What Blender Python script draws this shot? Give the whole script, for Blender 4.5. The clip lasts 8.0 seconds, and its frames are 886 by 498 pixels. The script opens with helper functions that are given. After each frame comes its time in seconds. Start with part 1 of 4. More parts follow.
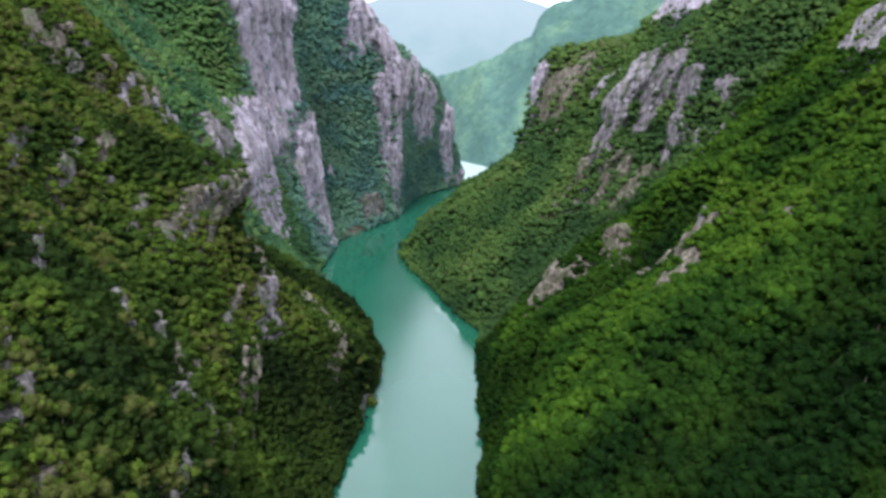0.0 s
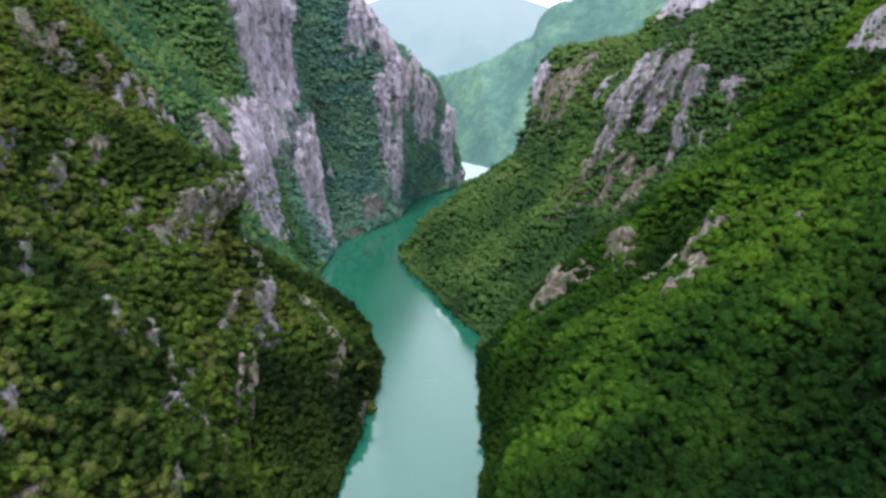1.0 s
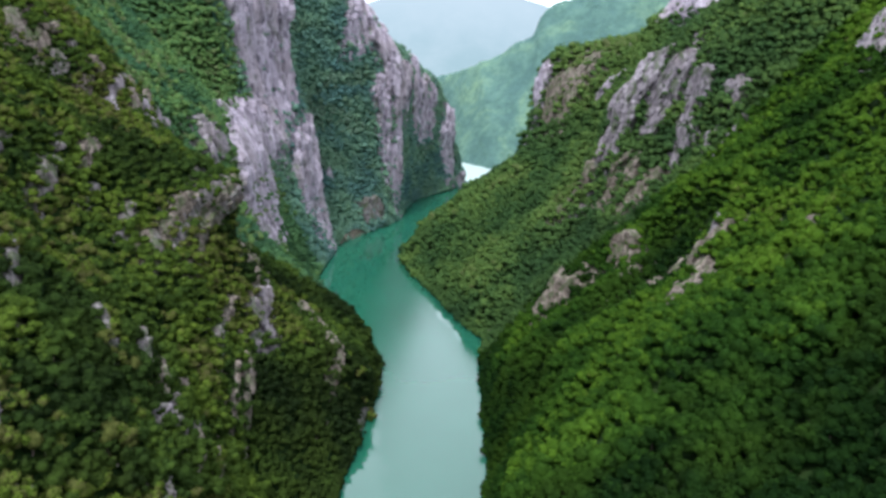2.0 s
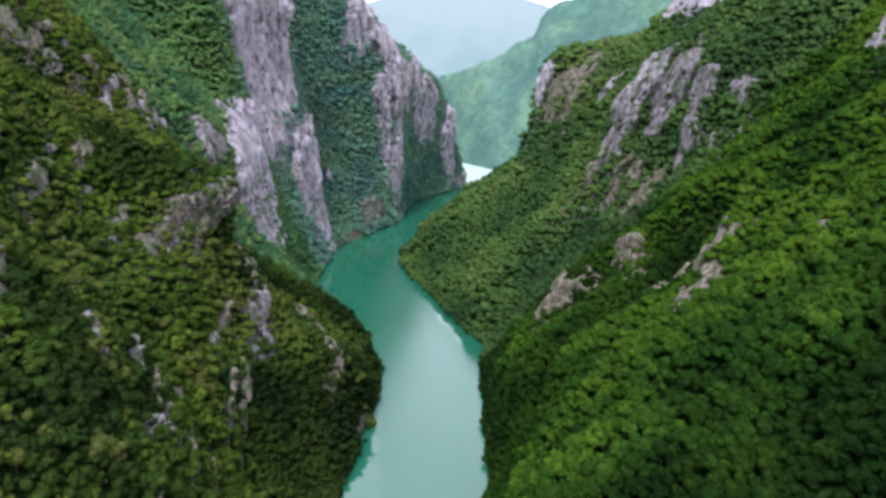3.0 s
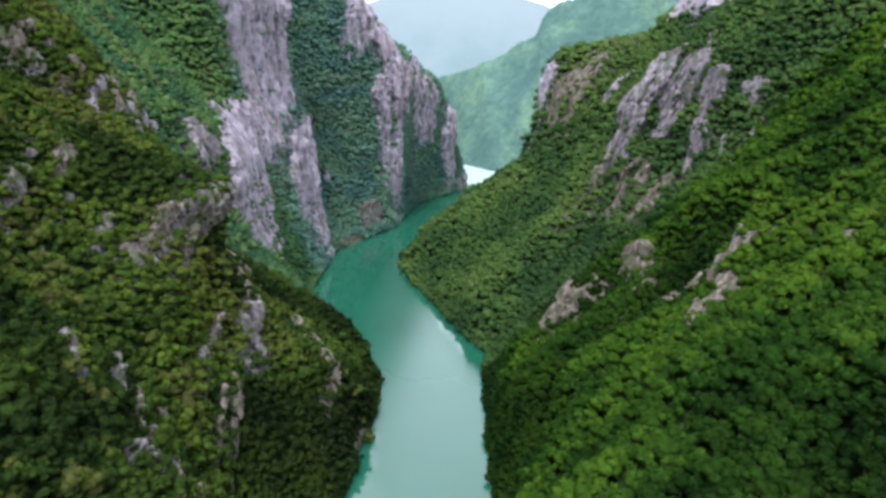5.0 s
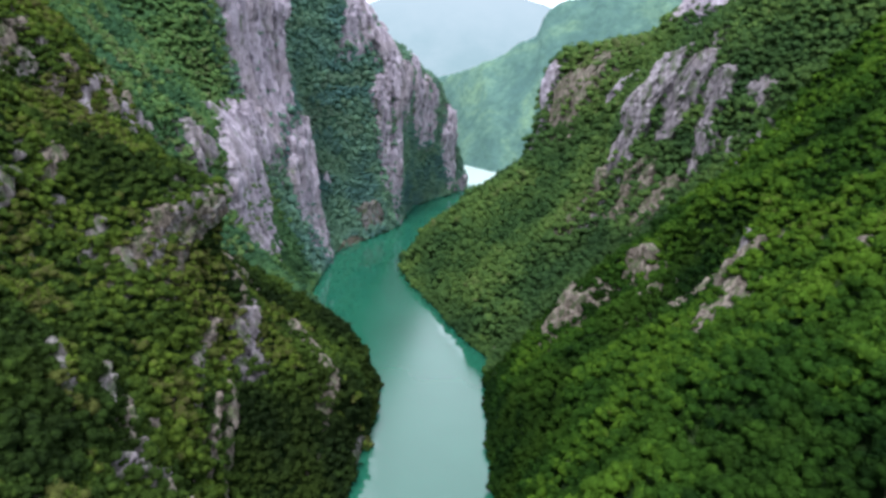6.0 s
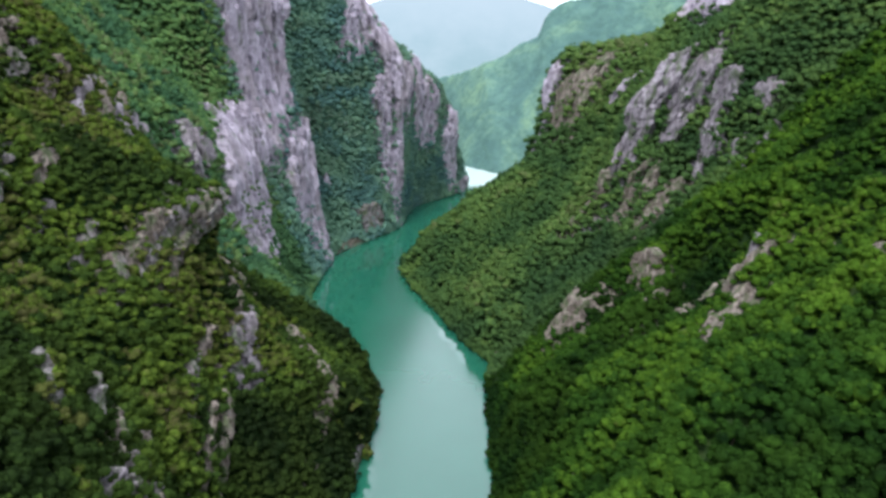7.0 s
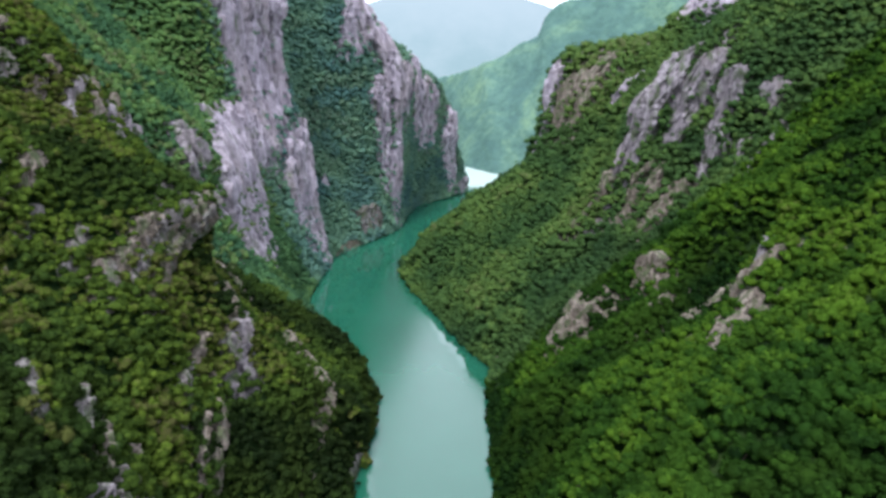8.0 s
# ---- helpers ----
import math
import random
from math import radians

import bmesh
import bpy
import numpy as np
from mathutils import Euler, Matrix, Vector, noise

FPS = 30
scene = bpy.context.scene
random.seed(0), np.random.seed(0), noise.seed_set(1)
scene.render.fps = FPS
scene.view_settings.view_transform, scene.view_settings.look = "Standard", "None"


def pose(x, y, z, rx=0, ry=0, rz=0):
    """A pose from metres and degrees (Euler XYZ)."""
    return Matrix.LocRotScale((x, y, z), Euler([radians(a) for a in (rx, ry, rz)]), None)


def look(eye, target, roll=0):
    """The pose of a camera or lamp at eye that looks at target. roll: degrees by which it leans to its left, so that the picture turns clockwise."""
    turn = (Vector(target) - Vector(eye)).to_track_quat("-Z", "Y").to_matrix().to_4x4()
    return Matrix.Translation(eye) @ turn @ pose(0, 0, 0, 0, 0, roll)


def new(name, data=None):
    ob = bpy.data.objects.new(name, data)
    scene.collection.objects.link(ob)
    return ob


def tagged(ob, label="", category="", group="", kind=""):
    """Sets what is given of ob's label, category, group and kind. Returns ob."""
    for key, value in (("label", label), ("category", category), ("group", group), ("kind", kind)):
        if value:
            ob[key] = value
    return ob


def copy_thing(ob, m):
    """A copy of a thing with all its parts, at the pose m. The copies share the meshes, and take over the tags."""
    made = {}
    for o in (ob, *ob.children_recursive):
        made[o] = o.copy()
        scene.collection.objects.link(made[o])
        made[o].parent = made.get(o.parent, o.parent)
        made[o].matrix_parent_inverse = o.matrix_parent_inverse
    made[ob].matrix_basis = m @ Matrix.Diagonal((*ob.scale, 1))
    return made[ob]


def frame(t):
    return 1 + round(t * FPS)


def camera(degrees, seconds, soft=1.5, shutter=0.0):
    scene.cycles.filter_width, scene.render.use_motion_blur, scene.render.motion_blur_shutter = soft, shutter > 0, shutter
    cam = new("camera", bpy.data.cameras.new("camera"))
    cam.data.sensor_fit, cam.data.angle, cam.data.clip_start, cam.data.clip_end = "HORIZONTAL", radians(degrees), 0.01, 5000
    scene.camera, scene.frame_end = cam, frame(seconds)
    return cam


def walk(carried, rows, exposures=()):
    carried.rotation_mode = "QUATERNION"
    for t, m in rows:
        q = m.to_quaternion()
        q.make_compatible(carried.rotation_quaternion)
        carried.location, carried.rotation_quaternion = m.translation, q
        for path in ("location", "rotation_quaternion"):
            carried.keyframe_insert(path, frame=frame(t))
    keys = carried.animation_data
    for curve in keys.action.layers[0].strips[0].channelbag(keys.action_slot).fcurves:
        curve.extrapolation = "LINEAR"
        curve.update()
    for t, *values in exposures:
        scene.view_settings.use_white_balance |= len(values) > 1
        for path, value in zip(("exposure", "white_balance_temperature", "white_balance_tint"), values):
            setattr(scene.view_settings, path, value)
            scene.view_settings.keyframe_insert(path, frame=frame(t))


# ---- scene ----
import collections
import itertools

cam = camera(70.0, 8.0, soft=3.2)
PATH = [
    (0, (0.008, -0.159, 142.037), (0.089, 1.758, 141.472), 0.6),
    (0.5, (0.03, 2.551, 142.03), (0.111, 4.468, 141.466), 0.6),
    (1, (0.025, 5.268, 142.015), (0.105, 7.185, 141.451), 0.6),
    (1.5, (-0.008, 7.987, 142.006), (0.072, 9.905, 141.442), 0.5),
    (3, (-0.021, 15.822, 142.038), (0.057, 17.739, 141.474), 0.5),
    (3.5, (-0.037, 18.417, 142.048), (0.041, 20.334, 141.484), 0.5),
    (4, (-0.028, 20.999, 142.046), (0.049, 22.917, 141.483), 0.5),
    (4.5, (-0.021, 23.578, 142.044), (0.056, 25.496, 141.481), 0.5),
    (6, (-0.024, 31.478, 141.996), (0.053, 33.396, 141.433), 0.6),
    (6.5, (-0.032, 34.132, 141.968), (0.043, 36.05, 141.406), 0.6),
    (7, (-0.005, 36.762, 141.945), (0.07, 38.68, 141.384), 0.6),
    (7.5, (0.042, 39.404, 141.912), (0.117, 41.322, 141.351), 0.6),
    (8, (0.071, 42.01, 141.89), (0.147, 43.928, 141.329), 0.5),
]
walk(cam, [(t, look(eye, target, roll)) for t, eye, target, roll in PATH], exposures=((0.0, 0.0, 5830, 11.2), (8.0, 0.0, 5830, 11.2)))

# ---- light ----
SUN_UP, SUN_FROM = 62.0, 205.0  # degrees above the horizon; compass bearing with north along +y
world = bpy.data.worlds.new("overcast_sky")
scene.world = world
world.use_nodes = True
wn, wl = world.node_tree.nodes, world.node_tree.links
wn.clear()
w_out, w_bg, w_sky = wn.new("ShaderNodeOutputWorld"), wn.new("ShaderNodeBackground"), wn.new("ShaderNodeTexSky")
w_sky.sky_type, w_sky.sun_disc = "NISHITA", False
w_sky.sun_elevation, w_sky.sun_rotation = radians(SUN_UP), radians(SUN_FROM)
w_sky.air_density, w_sky.dust_density, w_sky.ozone_density = 1.2, 3.0, 1.0
w_co, w_noise, w_ramp, w_mix = wn.new("ShaderNodeTexCoord"), wn.new("ShaderNodeTexNoise"), wn.new("ShaderNodeValToRGB"), wn.new("ShaderNodeMixRGB")
w_noise.inputs["Scale"].default_value, w_noise.inputs["Detail"].default_value = 2.2, 6.0
w_ramp.color_ramp.elements[0].position, w_ramp.color_ramp.elements[0].color = 0.30, (0.76, 0.76, 0.76, 1)
w_ramp.color_ramp.elements[1].position, w_ramp.color_ramp.elements[1].color = 0.62, (0.97, 0.97, 0.97, 1)
w_bulk, w_shade = wn.new("ShaderNodeTexNoise"), wn.new("ShaderNodeValToRGB")
w_bulk.inputs["Scale"].default_value, w_bulk.inputs["Detail"].default_value = 1.4, 4.0
w_shade.color_ramp.elements[0].position, w_shade.color_ramp.elements[0].color = 0.36, (0.72, 0.74, 0.77, 1)
w_shade.color_ramp.elements[1].position, w_shade.color_ramp.elements[1].color = 0.60, (1.0, 1.0, 1.02, 1)
w_gain = wn.new("ShaderNodeMixRGB")
w_gain.blend_type = "MULTIPLY"
w_gain.inputs["Fac"].default_value, w_gain.inputs["Color2"].default_value = 1.0, (30.5, 31.0, 32.0, 1)
wl.new(w_co.outputs["Generated"], w_bulk.inputs["Vector"])
wl.new(w_bulk.outputs["Fac"], w_shade.inputs["Fac"])
wl.new(w_shade.outputs["Color"], w_gain.inputs["Color1"])
wl.new(w_gain.outputs["Color"], w_mix.inputs["Color2"])
w_part, w_up = wn.new("ShaderNodeSeparateXYZ"), wn.new("ShaderNodeValToRGB")
for k, (at, value) in enumerate(((0.0, 1.0), (0.36, 1.08), (0.62, 0.86), (1.0, 1.08))):
    e = w_up.color_ramp.elements[k] if k < 2 else w_up.color_ramp.elements.new(at)
    e.position, e.color = at, (value, value, value, 1)
w_veil = wn.new("ShaderNodeMixRGB")
w_veil.blend_type = "MULTIPLY"
w_veil.inputs["Fac"].default_value = 1.0
wl.new(w_co.outputs["Generated"], w_part.inputs["Vector"])
wl.new(w_part.outputs["Z"], w_up.inputs["Fac"])
wl.new(w_up.outputs["Color"], w_veil.inputs["Color2"])
w_bg.inputs["Strength"].default_value = 0.101
wl.new(w_co.outputs["Generated"], w_noise.inputs["Vector"])
wl.new(w_noise.outputs["Fac"], w_ramp.inputs["Fac"])
wl.new(w_ramp.outputs["Color"], w_mix.inputs["Fac"])
wl.new(w_sky.outputs["Color"], w_mix.inputs["Color1"])
wl.new(w_mix.outputs["Color"], w_veil.inputs["Color1"])
wl.new(w_veil.outputs["Color"], w_bg.inputs["Color"])
wl.new(w_bg.outputs["Background"], w_out.inputs["Surface"])

sun_data = bpy.data.lights.new("sun", "SUN")
sun_data.energy, sun_data.angle, sun_data.color = 4.0, radians(10), (1.0, 0.97, 0.90)
sun = new("sun", sun_data)
b = radians(SUN_FROM)
sun.matrix_world = look((0, 0, 400), (-math.sin(b) * math.cos(radians(SUN_UP)), -math.cos(b) * math.cos(radians(SUN_UP)), 400 - math.sin(radians(SUN_UP))))


# ---- materials ----
class Nodes:
    """A material and short ways to add nodes to it."""

    def __init__(self, name, rough=0.9, spec=0.3):
        self.mat = bpy.data.materials.new(name)
        self.mat.use_nodes = True
        self.n, self.l = self.mat.node_tree.nodes, self.mat.node_tree.links
        self.n.clear()
        self.out, self.bsdf = self.n.new("ShaderNodeOutputMaterial"), self.n.new("ShaderNodeBsdfPrincipled")
        self.bsdf.inputs["Roughness"].default_value = rough
        self.bsdf.inputs["Specular IOR Level"].default_value = spec
        self.l.new(self.bsdf.outputs["BSDF"], self.out.inputs["Surface"])
        self.co = self.n.new("ShaderNodeNewGeometry")

    def noise(self, scale, detail=5, squash=(1, 1, 1), rough=0.55, twist=0.0):
        mapping, tex = self.n.new("ShaderNodeMapping"), self.n.new("ShaderNodeTexNoise")
        mapping.inputs["Scale"].default_value = squash
        self.l.new(self.co.outputs["Position"], mapping.inputs["Vector"])
        self.l.new(mapping.outputs["Vector"], tex.inputs["Vector"])
        tex.inputs["Scale"].default_value, tex.inputs["Detail"].default_value = scale, detail
        tex.inputs["Roughness"].default_value, tex.inputs["Distortion"].default_value = rough, twist
        return tex.outputs["Fac"]

    def ramp(self, fac, *stops):
        r = self.n.new("ShaderNodeValToRGB")
        while len(r.color_ramp.elements) < len(stops):
            r.color_ramp.elements.new(0.5)
        for e, (at, colour) in zip(r.color_ramp.elements, stops):
            e.position, e.color = at, (*colour, 1)
        self.l.new(fac, r.inputs["Fac"])
        return r.outputs["Color"]

    def mix(self, fac, a, c, how="MIX"):
        m = self.n.new("ShaderNodeMixRGB")
        m.blend_type = how
        for value, slot in ((fac, "Fac"), (a, "Color1"), (c, "Color2")):
            if isinstance(value, (int, float)):
                m.inputs[slot].default_value = value
            elif isinstance(value, tuple):
                m.inputs[slot].default_value = (*value, 1)
            else:
                self.l.new(value, m.inputs[slot])
        return m.outputs["Color"]

    def attribute(self, name):
        a = self.n.new("ShaderNodeAttribute")
        a.attribute_name = name
        return a.outputs["Fac"]

    def colour(self, socket):
        self.l.new(socket, self.bsdf.inputs["Base Color"])
        return self

    def bump(self, fac, strength, distance):
        node = self.n.new("ShaderNodeBump")
        node.inputs["Strength"].default_value, node.inputs["Distance"].default_value = strength, distance
        self.l.new(fac, node.inputs["Height"])
        self.l.new(node.outputs["Normal"], self.bsdf.inputs["Normal"])
        return self


def limestone(name, light, mid, dark, fine=1.0, mossy=0.0):
    m = Nodes(name, 0.92, 0.2)
    streak = m.noise(0.22 * fine, 7, (1, 1, 0.36 if fine == 1 else 0.24), 0.66, 0.5)
    blotch = m.noise(0.06, 4, (1, 1, 0.5))
    grain = m.noise(1.3, 5, (1, 1, 0.5), 0.65)
    crack = m.noise(0.16 * fine, 5, (1, 1, 0.22), 0.6, 0.9)
    pock = m.noise(0.24 * fine, 3, (1, 1, 0.5), 0.5)
    base = m.ramp(streak, (0.32, tuple(0.55 * a + 0.45 * c for a, c in zip(mid, dark))), (0.46, mid), (0.64, light))
    base = m.mix(m.ramp(blotch, (0.46, (0, 0, 0)), (0.70, (0.45, 0.45, 0.45))), base, (0.19, 0.155, 0.135))
    base = m.mix(m.ramp(crack, (0.47, (0, 0, 0)), (0.495, (0.5, 0.5, 0.5)), (0.52, (0, 0, 0))), base, dark)
    base = m.mix(m.ramp(pock, (0.35, (0.8, 0.8, 0.8)), (0.41, (0, 0, 0))), base, dark)
    base = m.mix(m.ramp(grain, (0.32, (0.4, 0.4, 0.4)), (0.46, (0, 0, 0))), base, dark)
    moss = m.noise(0.13 * fine, 6, (1, 1, 0.5), 0.65)
    base = m.mix(m.ramp(moss, (0.57 - mossy, (0, 0, 0)), (0.66 - mossy, (0.75, 0.75, 0.75))), base, (0.055, 0.080, 0.028))
    m.colour(base)
    m.bump(grain, 0.8, 0.9)
    return m.mat


def foliage(name, dark, mid, bright, dry, patchy=0.18):
    m = Nodes(name, 0.85, 0.02)
    tint = m.attribute("tint")
    base = m.ramp(tint, (0.0, dark), (0.45, mid), (0.86, bright), (1.0, dry))
    patch = m.noise(0.035, 3)
    base = m.mix(m.ramp(patch, (0.44, (0, 0, 0)), (0.62, (patchy, patchy, patchy))), base, bright)
    leaf = m.noise(2.3, 3, rough=0.6)
    base = m.mix(m.ramp(leaf, (0.36, (0.45, 0.45, 0.45)), (0.54, (0, 0, 0))), base, dark)
    m.colour(base).bump(m.noise(1.7, 4, rough=0.7), 0.8, 0.35)
    glow = m.n.new("ShaderNodeBsdfTranslucent")
    m.l.new(base, glow.inputs["Color"])
    both = m.n.new("ShaderNodeMixShader")
    both.inputs["Fac"].default_value = 0.22
    m.l.new(m.bsdf.outputs["BSDF"], both.inputs[1])
    m.l.new(glow.outputs["BSDF"], both.inputs[2])
    m.l.new(both.outputs["Shader"], m.out.inputs["Surface"])
    return m.mat


ROCK = limestone("mauve_grey_limestone", (0.465, 0.405, 0.460), (0.275, 0.235, 0.275), (0.062, 0.053, 0.066))
ROCK_GREY = limestone("weathered_grey_limestone", (0.31, 0.280, 0.280), (0.112, 0.098, 0.095), (0.030, 0.026, 0.024), 2.8, 0.07)
ROCK_PALE = limestone("pale_buff_limestone", (0.29, 0.242, 0.205), (0.112, 0.090, 0.072), (0.034, 0.027, 0.020), 2.8, 0.07)
ROCK_CRAG = limestone("mauve_grey_crag_limestone", (0.33, 0.290, 0.315), (0.160, 0.138, 0.150), (0.038, 0.033, 0.037), 2.0, 0.06)
LEAF = foliage("scrub_leaves", (0.010, 0.018, 0.006), (0.034, 0.062, 0.012), (0.102, 0.152, 0.018), (0.080, 0.078, 0.026), 0.2)
LEAF_WOOD = foliage("broadleaf_wood_leaves", (0.006, 0.017, 0.004), (0.024, 0.061, 0.008), (0.080, 0.150, 0.012), (0.080, 0.085, 0.024), 0.2)
# crag leaves: distance haze put into the base colour, lighter and bluer
LEAF_MID = foliage("haze_lightened_crag_leaves", (0.034, 0.082, 0.044), (0.058, 0.128, 0.056), (0.120, 0.208, 0.056), (0.110, 0.122, 0.055), 0.25)
LEAF_SPUR = foliage("spur_wood_leaves", (0.022, 0.046, 0.018), (0.046, 0.092, 0.028), (0.098, 0.158, 0.036), (0.10, 0.108, 0.045), 0.25)
# far wall leaves carry aerial haze as a blue-green tint
LEAF_FAR = foliage("haze_tinted_wall_leaves", (0.064, 0.134, 0.124), (0.098, 0.188, 0.160), (0.146, 0.252, 0.145), (0.11, 0.155, 0.11), 0.7)

earth = Nodes("scrub_covered_soil", 0.95, 0.1)
e1 = earth.ramp(earth.noise(0.25, 6), (0.38, (0.009, 0.022, 0.005)), (0.56, (0.018, 0.038, 0.009)), (0.74, (0.032, 0.048, 0.013)))
earth.colour(e1).bump(earth.noise(1.2, 5), 0.8, 0.6)
EARTH = earth.mat
# grass between the far crowns, given the same haze tint as their leaves
grass = Nodes("haze_tinted_wall_grass", 0.95, 0.05)
grass.colour(grass.ramp(grass.noise(0.2, 6), (0.36, (0.032, 0.075, 0.050)), (0.62, (0.058, 0.115, 0.074)))).bump(grass.noise(1.0, 5), 0.7, 0.6)
GRASS = grass.mat

# hill greens paled and blued in the base colour to stand for haze
hill = Nodes("haze_paled_hill_grass", 0.95, 0.1)
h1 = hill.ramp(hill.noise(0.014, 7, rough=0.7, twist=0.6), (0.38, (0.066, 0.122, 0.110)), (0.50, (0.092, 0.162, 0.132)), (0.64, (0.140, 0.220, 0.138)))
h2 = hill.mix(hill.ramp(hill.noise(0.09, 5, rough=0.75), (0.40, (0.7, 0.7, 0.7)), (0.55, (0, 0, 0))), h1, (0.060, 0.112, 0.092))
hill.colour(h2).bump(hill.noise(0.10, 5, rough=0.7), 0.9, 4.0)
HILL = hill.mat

bark = Nodes("grey_brown_bark", 0.95, 0.1)
bark.colour(bark.ramp(bark.noise(3.0, 5, (1, 1, 0.2)), (0.35, (0.06, 0.045, 0.035)), (0.65, (0.20, 0.165, 0.13))))
BARK = bark.mat

water_m = Nodes("milky_green_river_water", 0.04, 0.5)
water_m.bsdf.inputs["IOR"].default_value = 1.74
w1 = water_m.ramp(water_m.noise(0.012, 3), (0.35, (0.013, 0.080, 0.047)), (0.65, (0.017, 0.096, 0.058)))
water_m.colour(w1).bump(water_m.noise(0.35, 3), 0.012, 0.3)
split = water_m.n.new("ShaderNodeSeparateXYZ")
water_m.l.new(water_m.co.outputs["Position"], split.inputs["Vector"])


def sums(kind, a, c):
    """One arithmetic node on the water's plan coordinates; takes sockets or numbers."""
    node = water_m.n.new("ShaderNodeMath")
    node.operation = kind
    for slot, value in zip(node.inputs, (a, c)):
        if isinstance(value, (int, float)):
            slot.default_value = value
        else:
            water_m.l.new(value, slot)
    return node.outputs["Value"]


# a breeze ruffles the open near reach; strips along the banks and the pool below the cliffs lie still
wx_, wy_ = split.outputs["X"], split.outputs["Y"]
east = sums("SUBTRACT", sums("SUBTRACT", 31 + 0.285 * 300, sums("MULTIPLY", wy_, 0.285)), wx_)
west = sums("ADD", wx_, sums("SUBTRACT", 40 + 0.143 * 360, sums("MULTIPLY", wy_, 0.143)))
shore = sums("ADD", wx_, sums("ADD", 20 - 0.12 * 235, sums("MULTIPLY", wy_, 0.12)))
wobble = sums("MULTIPLY", sums("SUBTRACT", water_m.noise(0.12, 4), 0.5), 14.0)
open_reach = sums("ADD", sums("MINIMUM", sums("MINIMUM", east, west), shore), wobble)
far_reach = sums("MULTIPLY", sums("SUBTRACT", wy_, 775), 0.2)
breeze = water_m.n.new("ShaderNodeMapRange")
breeze.inputs["From Min"].default_value, breeze.inputs["From Max"].default_value = 0.0, 5.0
breeze.inputs["To Min"].default_value, breeze.inputs["To Max"].default_value = 0.03, 0.24
water_m.l.new(sums("MAXIMUM", open_reach, far_reach), breeze.inputs["Value"])
water_m.l.new(breeze.outputs["Result"], water_m.bsdf.inputs["Roughness"])
sky_white = water_m.n.new("ShaderNodeMapRange")  # white sky reflection painted into the water colour beyond the bend
sky_white.inputs["From Min"].default_value, sky_white.inputs["From Max"].default_value = -1.0, 6.0
sky_white.inputs["To Max"].default_value = 0.85
water_m.l.new(sums("ADD", far_reach, sums("MULTIPLY", wobble, 0.3)), sky_white.inputs["Value"])
water_m.colour(water_m.mix(sky_white.outputs["Result"], w1, (0.55, 0.64, 0.60)))
WATER = water_m.mat

# backdrop emits its colour: haze painted as a gradient, paler with height
haze = Nodes("self_lit_hazed_mountain", 1.0, 0.0)
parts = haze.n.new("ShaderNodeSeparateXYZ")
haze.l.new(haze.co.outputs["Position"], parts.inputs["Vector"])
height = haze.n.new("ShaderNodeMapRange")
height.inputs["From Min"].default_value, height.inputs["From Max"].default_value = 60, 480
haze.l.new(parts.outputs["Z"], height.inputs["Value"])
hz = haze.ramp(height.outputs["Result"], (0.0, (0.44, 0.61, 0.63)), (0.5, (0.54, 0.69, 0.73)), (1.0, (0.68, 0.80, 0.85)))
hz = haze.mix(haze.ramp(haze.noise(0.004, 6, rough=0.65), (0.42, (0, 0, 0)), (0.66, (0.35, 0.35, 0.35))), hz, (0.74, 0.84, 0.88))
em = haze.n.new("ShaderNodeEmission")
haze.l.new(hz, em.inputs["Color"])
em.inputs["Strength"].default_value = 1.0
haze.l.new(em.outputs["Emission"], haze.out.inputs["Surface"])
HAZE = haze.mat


# ---- noise and mesh helpers ----
RNG = np.random.default_rng(7)


def lattice(ix, iy, iz, seed):
    n = (ix.astype(np.int64) * 374761393 + iy.astype(np.int64) * 668265263 + iz.astype(np.int64) * 2147483647 + seed * 1274126177) & 0x7FFFFFFF
    n = ((n ^ (n >> 13)) * 1103515245) & 0x7FFFFFFF
    n = ((n ^ (n >> 15)) * 12345677) & 0x7FFFFFFF
    return ((n ^ (n >> 12)) & 0xFFFF) / 65535.0


def vnoise(x, y, z, seed=0):
    """Smooth value noise, 0 to 1, on arrays."""
    x, y, z = np.broadcast_arrays(np.asarray(x, float), np.asarray(y, float), np.asarray(z, float))
    ix, iy, iz = np.floor(x), np.floor(y), np.floor(z)
    fx, fy, fz = (f * f * (3 - 2 * f) for f in (x - ix, y - iy, z - iz))
    total = 0
    for dx in (0, 1):
        for dy in (0, 1):
            for dz in (0, 1):
                k = (fx if dx else 1 - fx) * (fy if dy else 1 - fy) * (fz if dz else 1 - fz)
                total = total + k * lattice(ix + dx, iy + dy, iz + dz, seed)
    return total


def fbm(x, y, z, seed=0, octaves=4):
    """Layered noise, about -1 to 1."""
    total, amp, norm = 0, 1.0, 0.0
    for o in range(octaves):
        total = total + amp * (2 * vnoise(x * 2 ** o, y * 2 ** o, z * 2 ** o, seed + o) - 1)
        norm += amp
        amp *= 0.5
    return total / norm


